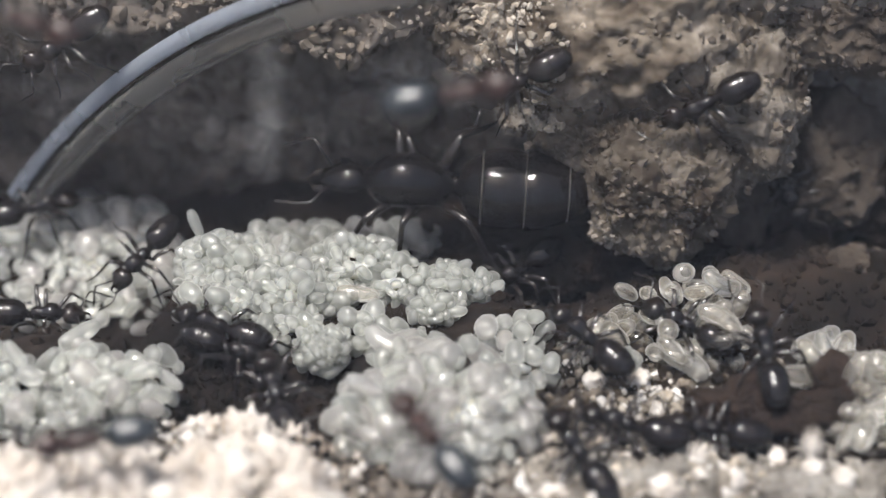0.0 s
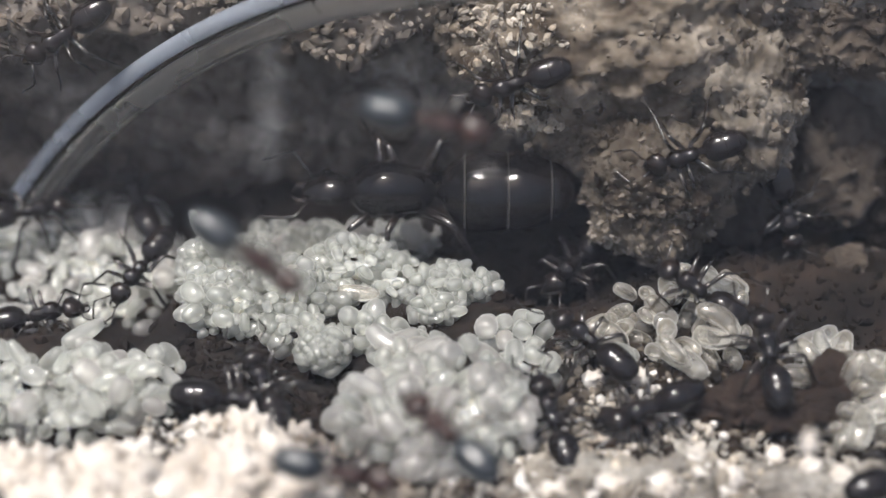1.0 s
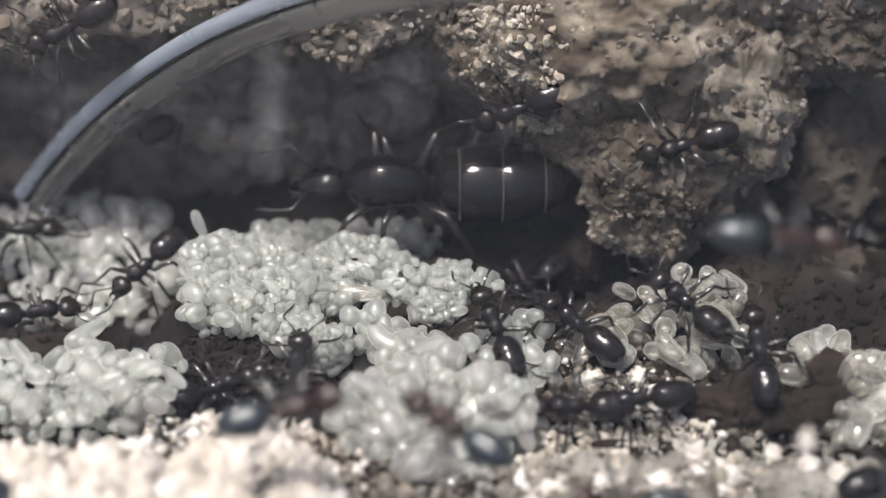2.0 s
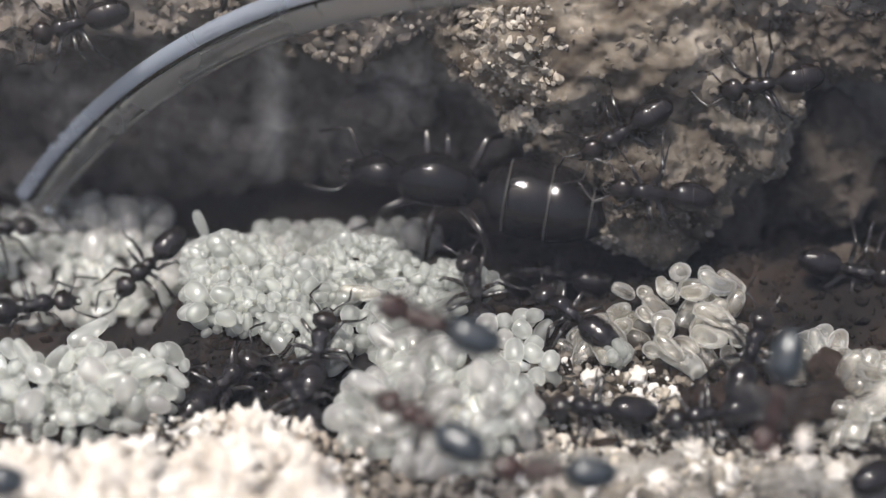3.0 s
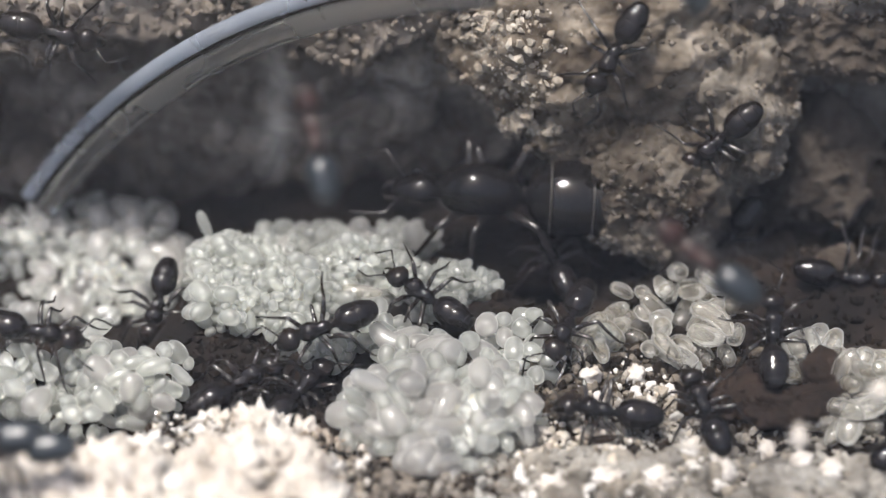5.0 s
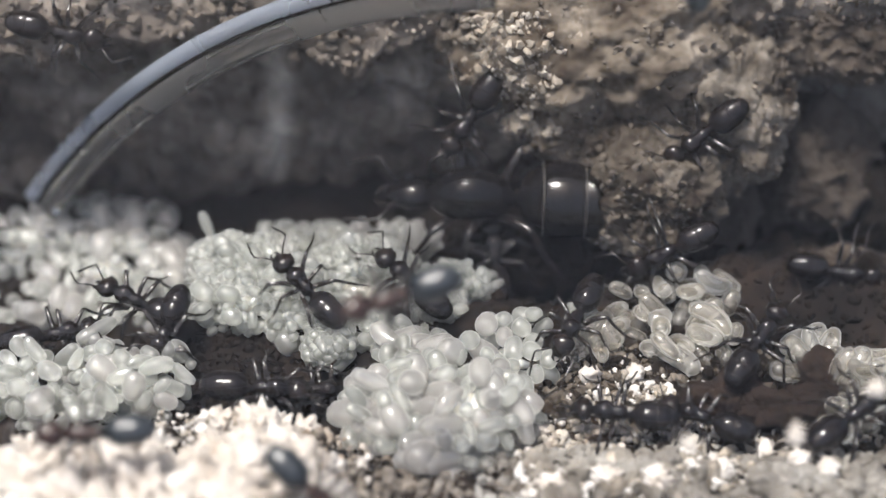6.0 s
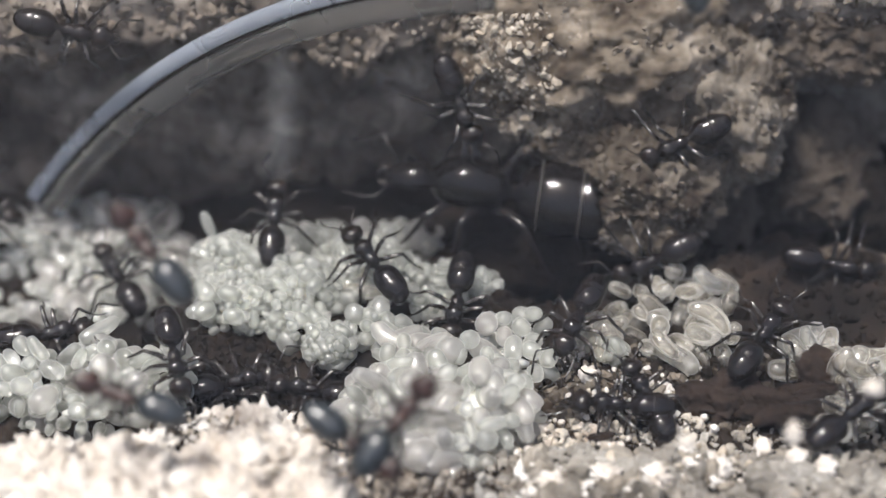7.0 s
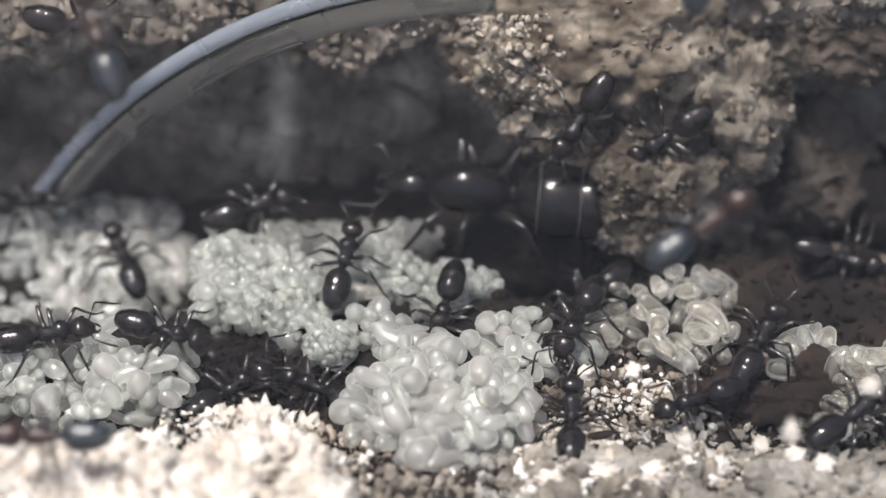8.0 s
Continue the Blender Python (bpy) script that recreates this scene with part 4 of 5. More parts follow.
    walk(crew[6], [(0.00, at(-6.92, -5.62, -0.38, 14, 6, -22)), (0.50, at(-6.52, -8.79, 0.32, 14, 3, -13)), (1.00, at(-6.73, -8.73, 0.32, 15, 2, -7)), (1.50, at(-7.64, -7.75, -0.42, 15, -1, 5)), (3.00, at(-7.46, -6.96, -0.89, 10, -11, 46)), (3.50, at(-7.35, -7.04, -0.94, 9, -11, 50)), (4.00, at(-7.87, -7.79, -0.41, 11, -10, 41)), (4.50, at(-7.61, -6.94, -0.84, 9, -12, 51)), (5.80, at(-6.11, -8.43, 0.32, 15, 1, -4)), (6.00, at(-6.12, -8.44, 0.32, 15, 1, -4)), (6.50, at(-6.49, -6.68, -0.84, 11, 10, -41)), (7.00, at(-7.29, -6.98, -0.92, 14, -4, 14)), (7.50, at(-7.69, -8.85, 0.33, 14, -4, 16)), (8.00, at(-7.36, -7.88, -0.44, 12, -9, 36))])
    stride(crew[6], [(0.00, 0.50), (1.00, 1.50), (6.00, 7.50)])
    walk(crew[7], [(0.00, at(-5.30, -8.45, 0.33, -5, -14, 109)), (0.50, at(-5.57, -8.41, 0.33, -6, -13, 115)), (1.00, at(-5.74, -8.24, 0.33, -5, -14, 112)), (1.50, at(-5.37, -8.12, 0.33, -1, -15, 93)), (3.00, at(-4.18, -6.55, 0.33, 2, -15, 81)), (3.50, at(-4.17, -6.66, 0.33, 3, -15, 80)), (3.80, at(-4.09, -6.12, 0.33, -1, -15, 92)), (3.90, at(-3.52, -5.84, 0.77, -14, -14, 132)), (4.00, at(-2.95, -5.57, 1.22, -25, -5, 170)), (4.20, at(-3.48, -5.74, 1.21, -25, 1, -178)), (4.40, at(-3.99, -6.06, 1.19, -23, 9, -161)), (4.70, at(-4.03, -6.39, 1.19, -23, 11, -156)), (5.80, at(-4.02, -4.57, 1.23, -23, -11, 155)), (6.00, at(-4.79, -4.20, 1.24, -17, -18, 135)), (6.30, at(-5.67, -2.91, 1.25, -11, -22, 118)), (6.50, at(-6.71, -2.84, 1.24, -17, -18, 134)), (6.80, at(-6.57, -1.49, 1.25, -9, -24, 111)), (7.00, at(-6.24, -0.30, 1.25, 2, -25, 86)), (7.50, at(-7.19, 1.22, 1.25, -4, -25, 100)), (7.75, at(-7.17, 0.81, 1.24, 13, -21, 57)), (8.00, at(-7.14, 0.41, 1.22, 24, -8, 18))])
    stride(crew[7], [(3.50, 4.40), (4.70, 8.00)])
    walk(crew[8], [(0.00, at(-5.02, -10.60, 0.41, 14, 4, -17)), (0.33, at(-5.29, -9.87, 0.42, 13, -7, 29)), (0.67, at(-5.56, -9.13, 0.43, 3, -14, 78)), (1.00, at(-6.04, -7.02, -0.94, -9, -12, 127)), (3.00, at(-4.76, -8.36, -0.08, -7, -13, 120)), (4.50, at(-5.02, -7.42, -0.69, 5, -14, 71)), (5.25, at(-4.70, -7.65, -0.49, 12, -9, 35)), (6.00, at(-4.41, -7.77, -0.40, 15, -0, 0)), (6.25, at(-4.67, -7.67, -0.48, 6, -14, 68)), (6.50, at(-4.94, -7.44, -0.67, -11, -10, 137)), (7.00, at(-4.52, -7.76, -0.44, -15, -3, 170)), (7.50, at(-4.43, -7.96, -0.45, -14, -4, 163)), (8.00, at(-4.31, -7.79, -0.41, -13, -7, 154))])
    stride(crew[8], [(0.00, 1.00), (6.00, 7.00)])
    walk(crew[9], [(0.00, at(8.22, -5.01, 0.36, -22, -12, 154)), (0.20, at(7.72, -6.14, 1.42, -22, -12, 153)), (0.35, at(8.19, -4.28, 0.37, -20, -16, 143)), (0.50, at(8.54, -3.87, 0.60, -16, -19, 131)), (0.70, at(8.58, -2.87, 0.83, -15, -20, 129)), (0.80, at(8.28, -3.19, 1.50, -13, -21, 122)), (1.00, at(8.72, -3.98, 0.99, -20, -15, 146)), (1.20, at(8.31, -4.40, 0.38, -25, -5, 170)), (1.50, at(8.02, -5.50, 0.69, -20, -16, 143)), (1.70, at(7.62, -6.12, 1.61, -22, -11, 154)), (2.20, at(8.55, -3.83, 1.19, -16, -20, 130)), (2.80, at(7.45, -1.89, 3.09, -68, -9, 177)), (3.00, at(7.37, -1.38, 4.06, -69, -6, 178)), (3.20, at(7.64, -1.26, 4.39, -68, 17, -173)), (3.50, at(9.21, -0.90, 3.76, -60, 44, -158)), (4.00, at(9.83, -0.90, 3.29, -33, 64, -126)), (4.50, at(10.66, -0.87, 0.20, -23, 67, -115)), (5.00, at(10.86, 1.83, -0.68, -53, 53, -149)), (5.80, at(8.13, -2.02, 1.97, -66, 26, -169)), (6.00, at(8.00, -1.95, 1.92, -66, 26, -169)), (6.50, at(8.57, -1.43, 2.17, -68, 16, -174)), (7.00, at(7.52, -1.86, 1.41, -67, 24, -170)), (7.50, at(7.32, -1.92, 1.59, -68, 13, -175)), (8.00, at(5.31, -3.35, 0.05, -16, 13, -141))])
    stride(crew[9], [(0.20, 5.80), (6.00, 7.00), (7.50, 8.00)])
    walk(crew[10], [(0.00, at(10.45, -7.20, 1.25, -4, -25, 100)), (0.50, at(10.38, -7.31, 1.25, -4, -25, 100)), (1.00, at(10.61, -7.38, 1.25, -4, -25, 99)), (1.50, at(10.53, -7.26, 1.25, -4, -25, 99)), (3.00, at(10.10, -7.40, 1.25, 9, -23, 67)), (3.50, at(10.61, -8.16, 1.24, 16, -20, 50)), (4.00, at(10.59, -7.02, 1.25, 8, -24, 71)), (4.50, at(11.23, -6.49, 1.25, -4, -25, 99)), (6.00, at(10.60, -6.91, 1.25, 15, -20, 53)), (6.50, at(10.58, -6.81, 1.25, 13, -21, 57)), (7.00, at(10.85, -6.65, 1.25, 16, -20, 51)), (7.50, at(10.74, -6.87, 1.25, 10, -23, 66)), (8.00, at(10.79, -6.93, 1.25, 13, -22, 59))])
    stride(crew[10], [(3.00, 4.50)])
    walk(crew[11], [(0.00, at(-0.32, -14.91, 5.13, -11, -14, 129)), (0.50, at(-0.04, -15.11, 5.13, -13, -12, 137)), (1.00, at(0.18, -14.86, 5.12, -13, -12, 136)), (1.50, at(0.37, -14.77, 5.12, -15, -10, 147)), (2.80, at(-0.10, -14.40, 5.10, -14, -10, 146)), (3.00, at(-0.47, -14.54, 5.11, -15, -9, 149)), (3.20, at(-0.66, -14.20, 5.10, -15, -9, 149)), (3.50, at(-0.98, -13.44, 5.07, -14, -11, 141)), (3.80, at(-2.56, -13.10, 5.05, -17, -3, 169)), (4.00, at(-3.22, -13.37, 5.05, -18, -0, 179)), (4.20, at(-5.94, -13.24, 5.04, -16, -8, 155)), (4.50, at(-8.59, -14.39, 5.05, -18, 1, -178)), (4.70, at(-10.96, -14.76, 5.04, -17, 2, -175)), (5.20, at(-14.07, -15.27, 5.03, -18, -0, 180)), (5.80, at(-15.68, -15.29, 5.01, -18, -0, 180)), (8.00, at(-15.93, -15.41, 5.01, -18, -0, 180))])
    stride(crew[11], [(2.80, 5.80)])
    walk(crew[12], [(0.00, at(5.92, -9.68, 0.21, -14, -4, 164)), (0.50, at(6.18, -9.02, 0.13, -14, -3, 167)), (1.00, at(6.70, -9.00, 0.25, -13, 6, -156)), (1.50, at(3.87, -8.40, 0.26, -15, 1, -175)), (2.00, at(4.30, -9.01, 0.26, -15, 0, -178)), (3.00, at(5.03, -9.09, 0.17, -15, -1, 177)), (4.50, at(5.07, -9.12, 0.17, -15, -2, 171)), (5.80, at(5.80, -9.70, 0.41, -15, -1, 175)), (6.50, at(5.82, -9.63, 0.44, -15, -2, 174)), (7.00, at(5.83, -9.05, 0.13, -15, -1, 176)), (7.25, at(4.82, -9.66, 0.34, -11, -10, 136)), (7.50, at(3.85, -9.98, 0.24, -1, -15, 95)), (8.00, at(4.25, -9.60, 0.02, 1, -15, 87))])
    stride(crew[12], [(0.50, 1.50), (7.00, 7.50)])
    walk(crew[13], [(0.00, at(4.23, -11.30, 0.83, -14, -21, 125)), (0.50, at(3.71, -10.03, 0.17, -12, -22, 120)), (1.00, at(3.55, -9.35, 0.19, -8, -24, 110)), (1.50, at(2.48, -9.82, 2.27, -12, -22, 118)), (2.00, at(1.79, -5.66, 0.79, -10, -23, 115)), (2.80, at(1.74, -5.42, 1.47, -9, -23, 112)), (3.00, at(1.18, -3.12, 0.02, -7, -24, 107)), (3.20, at(0.54, -4.13, 0.52, -17, -19, 133)), (3.50, at(0.34, -4.20, 0.01, -22, -11, 154)), (4.00, at(-0.08, -4.34, 0.10, -22, -11, 155)), (4.50, at(-0.19, -4.43, 0.32, -20, -15, 146)), (4.70, at(-0.38, -4.21, 0.51, -21, -14, 147)), (5.80, at(-0.94, -3.83, 0.89, -19, -16, 141)), (6.00, at(-1.18, -3.18, 0.70, -19, -17, 139)), (6.50, at(-1.77, -2.46, 0.60, -18, -17, 138)), (7.00, at(-2.56, -2.71, 1.25, -16, -20, 130)), (7.50, at(-2.83, -2.68, 1.35, -10, -23, 115)), (8.00, at(-3.61, -2.61, 1.17, 6, -24, 76))])
    stride(crew[13], [(0.00, 0.50), (1.00, 2.00), (2.80, 3.50), (4.50, 4.70), (5.80, 7.00), (7.50, 8.00)])
    walk(crew[14], [(0.00, at(4.83, -6.06, 0.60, -10, -10, 136)), (0.50, at(4.83, -6.11, 0.57, -11, -10, 137)), (1.00, at(4.94, -6.17, 0.48, -11, -10, 138)), (1.50, at(4.77, -5.95, 0.66, -11, -10, 137)), (3.00, at(4.46, -4.59, 0.21, -11, -10, 140)), (3.50, at(4.65, -5.75, 0.63, -8, -12, 125)), (3.75, at(4.59, -5.82, 0.54, 3, -15, 80)), (4.00, at(4.52, -5.93, 0.49, 12, -9, 35)), (4.17, at(4.40, -5.62, 0.33, 14, 3, -13)), (4.33, at(4.25, -5.53, 0.38, 7, 13, -61)), (4.50, at(4.10, -5.43, 0.41, -5, 14, -112)), (5.50, at(4.54, -5.42, 0.71, -6, 13, -116)), (8.00, at(4.67, -5.62, 0.84, -6, 13, -116))])
    stride(crew[14], [(3.50, 4.50)])
    walk(crew[15], [(0.00, at(2.83, -0.44, -1.21, -12, 9, -142)), (0.50, at(3.32, -0.48, -1.63, -10, 11, -133)), (1.00, at(4.85, -0.26, -1.08, -10, 11, -132)), (1.50, at(3.04, -0.59, -1.64, -12, 9, -145)), (2.50, at(3.57, -0.91, -1.64, -12, 9, -143)), (3.00, at(4.36, -0.43, -1.61, -17, -4, 171)), (3.50, at(5.07, -0.28, -1.31, -11, -17, 124)), (5.00, at(4.05, -0.28, -0.75, -8, -19, 113)), (6.50, at(0.92, -1.87, 0.61, 0, -21, 90)), (6.60, at(0.77, -2.96, 0.96, -19, -11, 147)), (6.70, at(0.63, -3.28, 0.60, -22, 10, -160)), (6.80, at(0.49, -4.08, 0.62, -5, 25, -102)), (7.00, at(0.45, -4.13, 0.54, -4, 25, -100)), (7.25, at(0.23, -4.22, 0.23, -1, 25, -92)), (7.50, at(0.12, -4.22, 0.62, 5, 24, -77)), (8.00, at(-0.03, -4.36, 0.38, -7, 24, -107))])
    stride(crew[15], [(0.50, 1.50), (2.50, 3.50), (5.00, 6.80), (7.00, 7.50)])
    walk(crew[16], [(0.00, at(2.63, 1.07, 6.89, -66, 26, -169)), (0.50, at(2.49, 0.99, 6.92, -63, 36, -163)), (1.00, at(2.53, 0.99, 6.91, -68, 18, -173)), (1.50, at(1.20, 1.93, 6.46, -69, 9, -177)), (2.50, at(5.18, 1.11, 4.84, -65, 30, -167)), (3.50, at(6.68, 0.59, 5.90, -65, 30, -167)), (4.50, at(7.68, 0.89, 8.01, -56, 49, -153)), (5.50, at(2.67, 1.36, 8.44, -50, 55, -146)), (6.00, at(0.94, 2.09, 4.89, -54, 52, -150)), (6.50, at(0.75, 2.10, 5.32, 47, 58, -39)), (7.00, at(0.58, 2.10, 5.52, 44, 60, -42)), (7.25, at(2.65, 1.03, 6.17, -32, 65, -125)), (7.50, at(4.69, 0.53, 6.40, -63, 36, -163)), (8.00, at(4.86, 0.73, 5.83, -53, 53, -148))])
    stride(crew[16], [(1.00, 6.50), (7.00, 7.50)])
    walk(crew[17], [(0.00, at(8.99, 0.81, 6.20, -67, 24, -170)), (0.50, at(6.64, 0.43, 5.41, -67, 19, -172)), (1.00, at(8.53, -0.21, 4.78, -68, 16, -174)), (1.50, at(7.17, -1.26, 4.57, -68, 16, -174)), (2.20, at(9.11, 0.70, 5.40, -68, 14, -174)), (3.00, at(11.27, 1.47, 6.62, -68, 9, -176)), (3.50, at(11.23, 1.71, 6.79, -65, 31, -166)), (4.00, at(10.52, 0.37, 5.88, -58, 46, -156)), (5.00, at(9.72, 0.70, 4.83, -63, 38, -162)), (6.00, at(9.22, 0.80, 5.04, -64, 35, -164)), (6.50, at(9.45, 0.56, 5.90, -57, 48, -154)), (7.00, at(8.47, 0.47, 4.97, -67, 24, -170)), (7.50, at(8.60, 0.97, 5.06, -66, 27, -169)), (8.00, at(7.97, 0.64, 5.11, -65, 31, -166))])
    stride(crew[17], [(0.00, 3.00), (3.50, 4.00), (6.50, 7.00)])
    walk(crew[18], [(0.00, at(12.57, 3.09, 0.83, 49, 56, -35)), (0.50, at(11.14, -0.41, 4.14, -21, 67, -113)), (1.50, at(13.90, 2.29, -1.24, 63, 37, -17)), (3.00, at(14.62, -1.06, 0.30, 68, 13, -5)), (3.50, at(14.64, -0.80, 0.38, 68, 18, -7)), (4.50, at(14.65, -1.21, 0.05, 68, 9, -3)), (7.00, at(14.37, -0.83, 0.32, 68, 11, -5)), (8.00, at(14.75, -0.69, 0.53, 68, 15, -6))])
    stride(crew[18], [(0.00, 1.50)])
    walk(crew[19], [(0.00, at(14.91, -12.01, 1.03, 14, -11, 37)), (1.50, at(13.67, -12.84, 1.29, 17, -6, 18)), (5.00, at(15.21, -10.71, 0.60, 14, -10, 35)), (5.80, at(13.31, -10.37, 0.97, 14, -10, 34)), (6.50, at(13.25, -10.28, 1.04, 14, -11, 37)), (7.50, at(13.36, -10.33, 1.00, 14, -11, 37)), (8.00, at(13.41, -10.34, 0.96, 15, -10, 33))])
    stride(crew[19], [(5.00, 5.80)])
    walk(crew[20], [(0.00, at(8.64, -9.66, 0.05, -15, -2, 171)), (0.50, at(8.86, -9.14, 0.63, -15, 3, -170)), (1.00, at(6.46, -8.84, 0.03, -14, 4, -163)), (1.50, at(5.05, -8.55, 0.40, -15, -1, 175)), (2.80, at(9.09, -9.40, 0.36, -11, 9, -141)), (3.15, at(8.09, -9.48, 0.29, -14, -5, 159)), (3.50, at(7.11, -9.46, 0.11, -2, -15, 97)), (4.50, at(8.56, -9.16, 0.40, -0, -15, 90)), (6.00, at(8.54, -9.74, 0.30, -14, -5, 159)), (7.00, at(6.82, -8.55, 0.07, -6, -14, 113)), (7.50, at(8.66, -9.16, 0.37, 3, -15, 80)), (7.75, at(8.58, -9.16, 0.40, -11, -9, 141)), (8.00, at(8.51, -9.14, 0.43, -14, 5, -160))])
    stride(crew[20], [(0.00, 4.50), (6.00, 8.00)])
    walk(crew[21], [(0.00, at(-12.99, 2.77, 7.35, -65, 32, -166)), (3.00, at(-12.74, 3.01, 8.11, -68, 15, -174)), (3.50, at(-10.48, 3.43, 8.12, -69, 8, -177)), (3.83, at(-11.55, 3.12, 8.14, -51, 55, -147)), (4.17, at(-12.66, 2.99, 8.04, 46, 59, -39)), (4.50, at(-13.77, 2.91, 7.92, 68, 12, -5)), (8.00, at(-13.15, 2.84, 8.42, 68, 12, -5))])
    stride(crew[21], [(3.00, 4.50)])
    walk(crew[22], [(0.00, at(0.25, -9.83, 13.82, -131, -8, 7)), (0.50, at(0.13, -9.63, 14.06, -131, -9, 8)), (0.85, at(-0.46, -10.19, 13.40, -130, 5, -4)), (1.00, at(-0.39, -10.28, 13.29, -131, 9, -8)), (1.30, at(1.41, -11.23, 12.16, -132, 15, -13)), (1.50, at(4.24, -11.91, 11.34, -131, 9, -8)), (1.70, at(7.13, -12.12, 11.10, -130, 3, -2)), (2.20, at(10.75, -12.55, 10.59, -130, 3, -3)), (2.70, at(14.60, -12.72, 10.38, -130, 2, -2)), (8.00, at(15.18, -12.73, 10.37, -130, 2, -2))])
    stride(crew[22], [(0.50, 0.85), (1.00, 2.70)])
    walk(crew[23], [(0.00, at(-11.72, -8.49, 15.42, -131, 13, -11)), (0.60, at(-8.52, -10.50, 13.03, -136, 26, -24)), (0.90, at(-6.90, -11.75, 11.53, -135, 26, -24)), (1.00, at(-5.34, -12.67, 10.44, -135, 26, -24)), (1.10, at(-3.06, -13.50, 9.45, -132, 17, -14)), (1.20, at(-3.22, -13.61, 9.32, -144, 38, -40)), (1.30, at(-3.59, -14.20, 8.62, -152, 43, -52)), (1.50, at(-4.55, -15.22, 7.40, 178, 50, -93)), (1.70, at(-4.69, -15.42, 7.16, 177, 50, -94)), (1.87, at(-4.56, -15.45, 7.13, -135, 25, -23)), (2.03, at(-4.43, -15.47, 7.10, -133, -19, 17)), (2.20, at(-4.30, -15.49, 7.07, -173, -50, 81)), (2.50, at(-3.06, -14.63, 8.10, 147, -40, 136)), (2.80, at(-1.82, -13.77, 9.13, 131, -13, 169)), (3.00, at(-0.20, -13.92, 8.95, 132, -15, 167)), (3.07, at(0.29, -13.90, 8.97, 135, 24, -158)), (3.13, at(0.78, -13.88, 9.00, 174, 50, -98)), (3.20, at(1.26, -13.86, 9.03, -139, 31, -31)), (3.28, at(2.12, -13.28, 9.71, -130, 1, -1)), (3.35, at(2.98, -12.70, 10.40, -138, -29, 28)), (3.50, at(4.55, -11.46, 11.88, -141, -35, 36)), (3.70, at(4.92, -10.19, 13.40, -150, -42, 49)), (3.85, at(5.75, -9.25, 14.51, -156, -45, 58)), (4.00, at(6.82, -8.81, 15.04, -164, -48, 69)), (4.20, at(7.25, -7.12, 17.05, -177, -50, 86)), (8.00, at(7.44, -6.95, 17.26, -177, -50, 86))])
    stride(crew[23], [(0.00, 4.20)])
    walk(crew[24], [(0.00, at(14.36, -18.21, 3.84, -140, 33, -33)), (2.20, at(12.64, -17.31, 4.90, -167, 49, -73)), (3.00, at(9.43, -15.25, 7.37, 163, 48, -112)), (3.30, at(8.38, -14.34, 8.45, 132, 16, -166)), (3.50, at(7.99, -14.16, 8.67, 130, 8, -174)), (3.80, at(6.68, -14.10, 8.73, 130, 6, -175)), (4.00, at(6.29, -13.08, 9.95, 132, -15, 167)), (4.20, at(3.90, -12.41, 10.74, 132, -17, 165)), (4.40, at(1.22, -11.19, 12.20, 133, -20, 162)), (4.50, at(-0.12, -10.50, 13.02, 136, -27, 154)), (4.70, at(-2.58, -8.99, 14.82, 138, -30, 151)), (5.00, at(-4.56, -6.36, 17.96, 159, -46, 119)), (8.00, at(-4.71, -6.21, 18.14, 159, -46, 119))])
    stride(crew[24], [(2.20, 5.00)])
    walk(crew[25], [(0.00, at(4.77, -18.17, 3.81, 130, -2, 178)), (2.20, at(5.23, -16.95, 5.27, 130, -2, 178)), (2.80, at(3.78, -16.58, 5.70, 130, -2, 178)), (3.50, at(1.44, -16.53, 5.76, 130, -2, 178)), (4.00, at(-0.88, -16.30, 6.04, 132, -15, 167)), (4.20, at(-1.89, -16.10, 6.28, 134, -21, 161)), (4.40, at(-1.85, -15.19, 7.37, 150, -42, 131)), (4.50, at(-1.75, -14.05, 8.73, 162, -47, 114)), (4.70, at(-2.65, -12.33, 10.77, 165, -48, 110)), (5.20, at(-3.99, -8.92, 14.84, 167, -49, 107)), (5.50, at(-4.48, -6.30, 17.96, 173, -50, 99)), (8.00, at(-4.60, -6.17, 18.11, 173, -50, 99))])
    stride(crew[25], [(2.20, 5.50)])
    walk(crew[26], [(0.00, at(8.28, -19.09, 2.79, 170, -49, 103)), (3.80, at(8.49, -18.78, 3.16, 170, -49, 103)), (4.20, at(8.62, -16.42, 5.97, 171, -49, 102)), (4.50, at(8.79, -14.67, 8.05, 162, -48, 113)), (4.70, at(9.18, -14.29, 8.51, 161, -47, 114)), (5.20, at(5.65, -12.21, 10.99, 131, -14, 168)), (5.80, at(1.05, -12.28, 10.90, 131, -12, 169)), (6.00, at(-1.31, -13.43, 9.53, 132, 14, -168)), (6.20, at(-3.47, -14.67, 8.06, 132, 16, -166)), (6.50, at(-6.74, -14.96, 7.72, 131, 12, -170)), (6.80, at(-8.61, -13.81, 9.08, 130, -6, 175)), (7.00, at(-8.59, -12.60, 10.52, 144, -37, 140)), (7.20, at(-9.30, -11.71, 11.59, 151, -43, 130)), (7.50, at(-9.29, -9.49, 14.22, 171, -49, 101)), (8.00, at(-10.18, -8.61, 15.28, 159, -47, 117))])
    stride(crew[26], [(3.80, 8.00)])
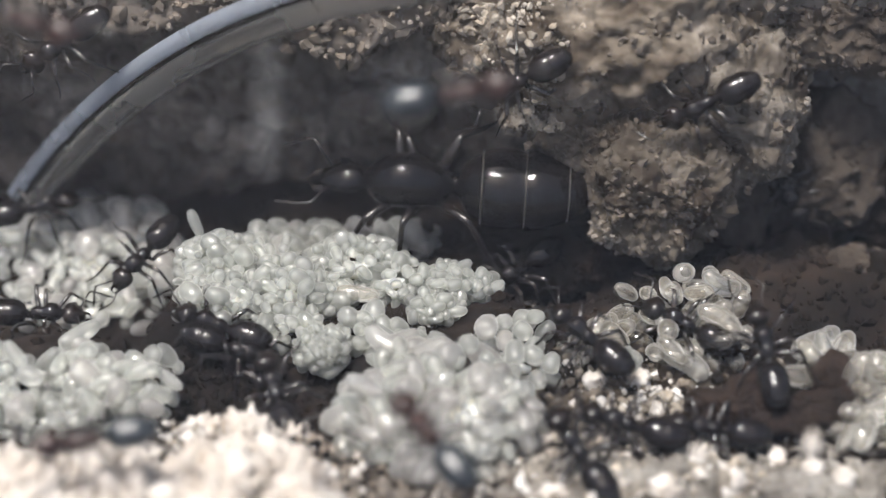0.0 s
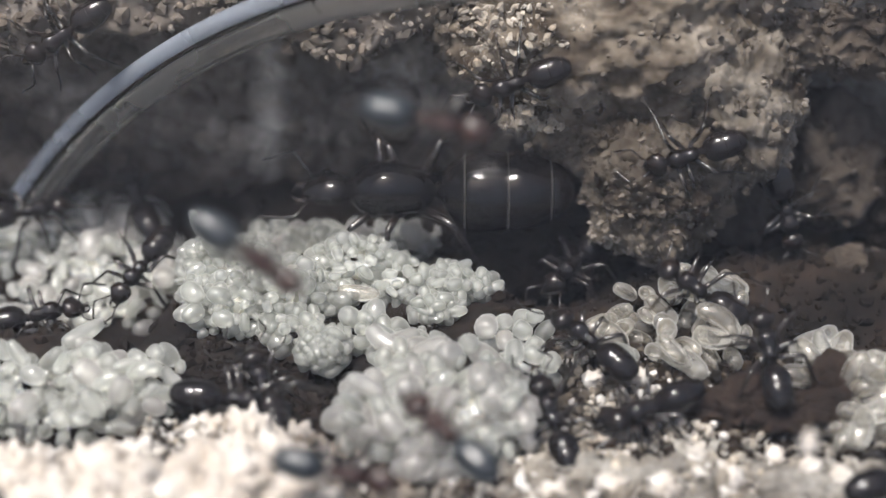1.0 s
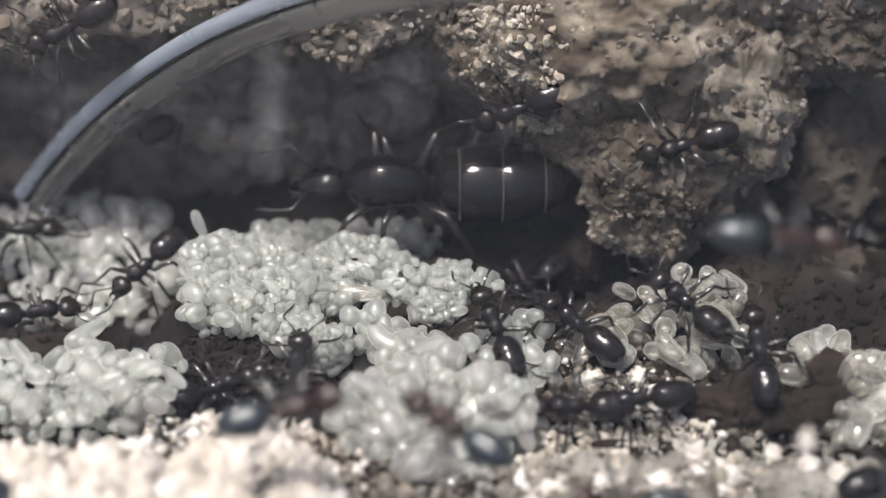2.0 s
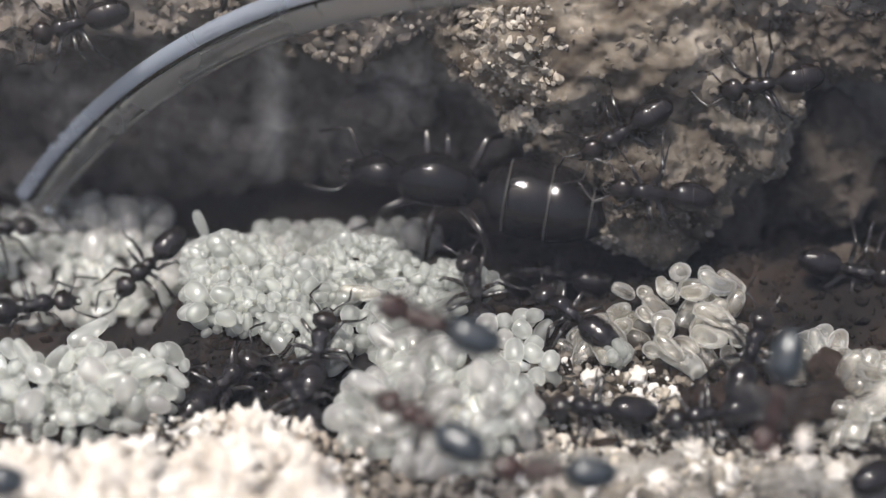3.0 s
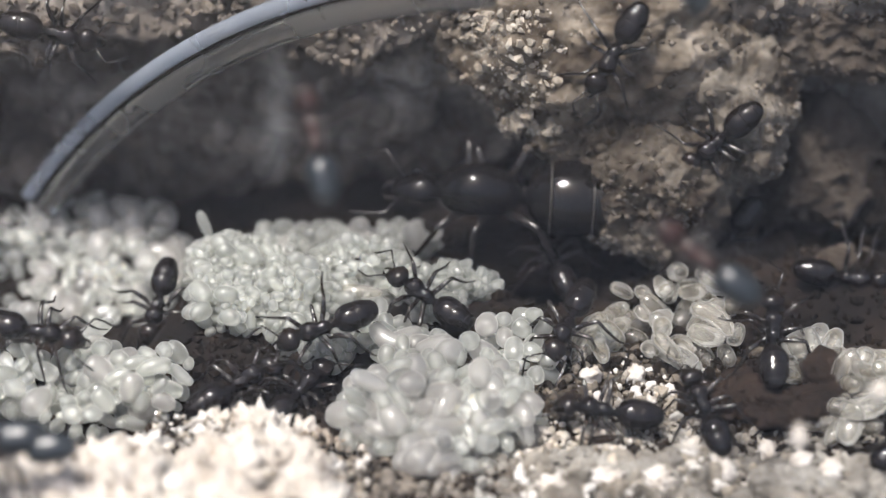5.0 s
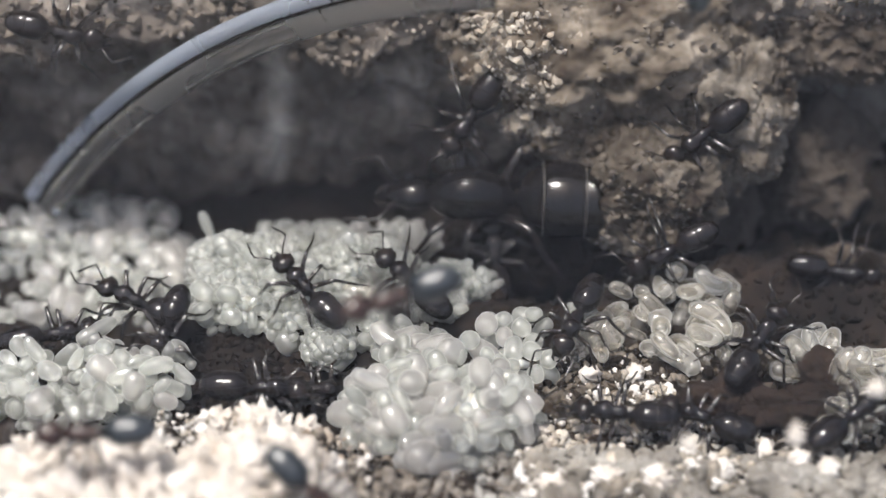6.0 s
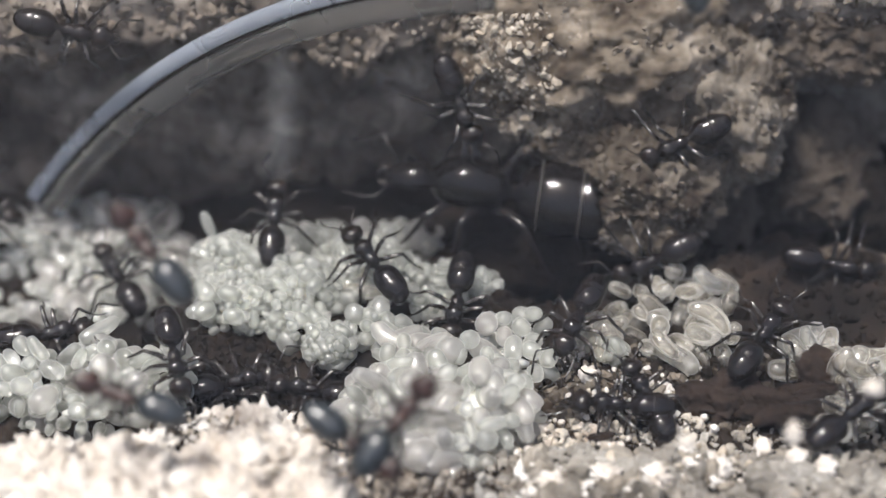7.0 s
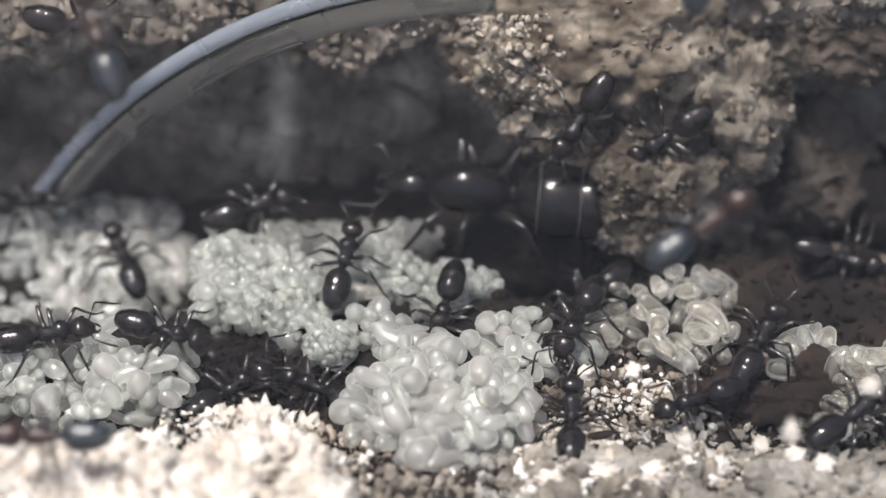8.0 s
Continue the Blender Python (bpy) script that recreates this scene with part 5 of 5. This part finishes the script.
    walk(crew[27], [(0.00, at(-3.53, -19.85, 1.88, -147, -40, 44)), (5.80, at(-3.12, -19.16, 2.71, -147, -40, 44)), (6.40, at(-2.97, -16.51, 5.86, -144, -38, 41)), (6.80, at(-2.50, -16.28, 6.13, -145, -38, 42)), (7.00, at(-1.39, -15.82, 6.69, -143, -37, 39)), (7.20, at(-0.06, -15.32, 7.28, -139, -32, 32)), (7.40, at(0.99, -14.76, 7.95, -148, -40, 46)), (7.50, at(1.90, -13.67, 9.24, -146, -39, 44)), (7.60, at(3.15, -13.18, 9.83, -141, -34, 35)), (7.80, at(5.10, -12.47, 10.68, -136, -26, 24)), (8.00, at(7.57, -12.18, 11.02, -135, -26, 24))])
    stride(crew[27], [(5.80, 6.40), (6.80, 8.00)])
    walk(crew[28], [(0.00, at(-2.96, -18.17, 3.82, -137, 28, -26)), (5.50, at(-3.25, -17.90, 4.13, -138, 29, -28)), (6.30, at(-3.94, -16.26, 6.09, -140, 33, -33)), (6.60, at(-3.41, -15.81, 6.63, -135, 24, -22)), (6.80, at(-3.21, -15.97, 6.43, -135, 26, -24)), (7.00, at(-2.57, -16.19, 6.17, -136, 27, -25)), (7.20, at(-2.45, -16.22, 6.13, -135, 25, -23)), (7.50, at(-0.67, -16.62, 5.66, -133, 18, -16)), (8.00, at(1.23, -17.89, 4.14, -134, 21, -19))])
    stride(crew[28], [(5.50, 7.00), (7.20, 8.00)])
    walk(crew[29], [(0.00, at(-13.95, -16.86, 5.38, 131, -12, 170)), (5.00, at(-12.32, -16.23, 6.13, 130, 2, -178)), (5.80, at(-10.46, -15.96, 6.45, 130, 2, -178)), (6.50, at(-9.87, -15.91, 6.51, 130, 5, -176)), (7.00, at(-9.25, -15.31, 7.22, 132, -15, 167)), (7.50, at(-6.99, -16.74, 5.52, 130, 2, -178)), (8.00, at(-11.58, -16.06, 6.33, 130, 0, -180))])
    stride(crew[29], [(5.00, 5.80), (6.50, 8.00)])
    walk(queen, [(0.00, at(-0.28, 1.78, 0.53, -27, -2, 177)), (0.50, at(-0.54, 1.49, 0.54, -27, -1, 178)), (1.00, at(-0.90, 1.43, 0.53, -27, -0, 180)), (1.50, at(-1.17, 1.65, 0.51, -27, 0, -179)), (2.80, at(-0.05, 2.00, 0.54, -26, -3, 175)), (3.00, at(0.67, 1.63, 0.57, -26, -5, 170)), (3.50, at(1.27, 2.18, 0.53, -26, -2, 176)), (4.00, at(1.85, 2.04, 0.55, -26, -3, 173)), (4.50, at(2.26, 1.61, 0.54, -26, -2, 175)), (6.00, at(1.93, 1.18, 0.53, -27, -1, 179)), (6.50, at(1.79, 1.66, 0.55, -26, -3, 174)), (7.00, at(1.89, 1.61, 0.56, -26, -4, 172)), (7.50, at(1.79, 1.69, 0.55, -26, -3, 174)), (8.00, at(1.83, 1.42, 0.55, -26, -3, 175))])
    stride(queen, [(2.80, 3.50)])
    walk(clump, [(0.00, at(6.07, -6.46, 0.50, 0, -0, 0)), (3.00, at(5.90, -6.14, 0.50, 0, -0, 0)), (4.50, at(5.75, -6.04, 0.50, 0, -0, 0)), (5.80, at(5.11, -4.27, 0.50, 0, -0, 0)), (6.50, at(4.66, -5.47, 0.50, 0, -0, 0)), (7.00, at(5.91, -6.21, 0.50, 0, -0, 0)), (7.50, at(6.40, -6.37, 0.50, 0, -0, 0)), (8.00, at(5.13, -6.39, 0.50, 0, -0, 0))])


motions()
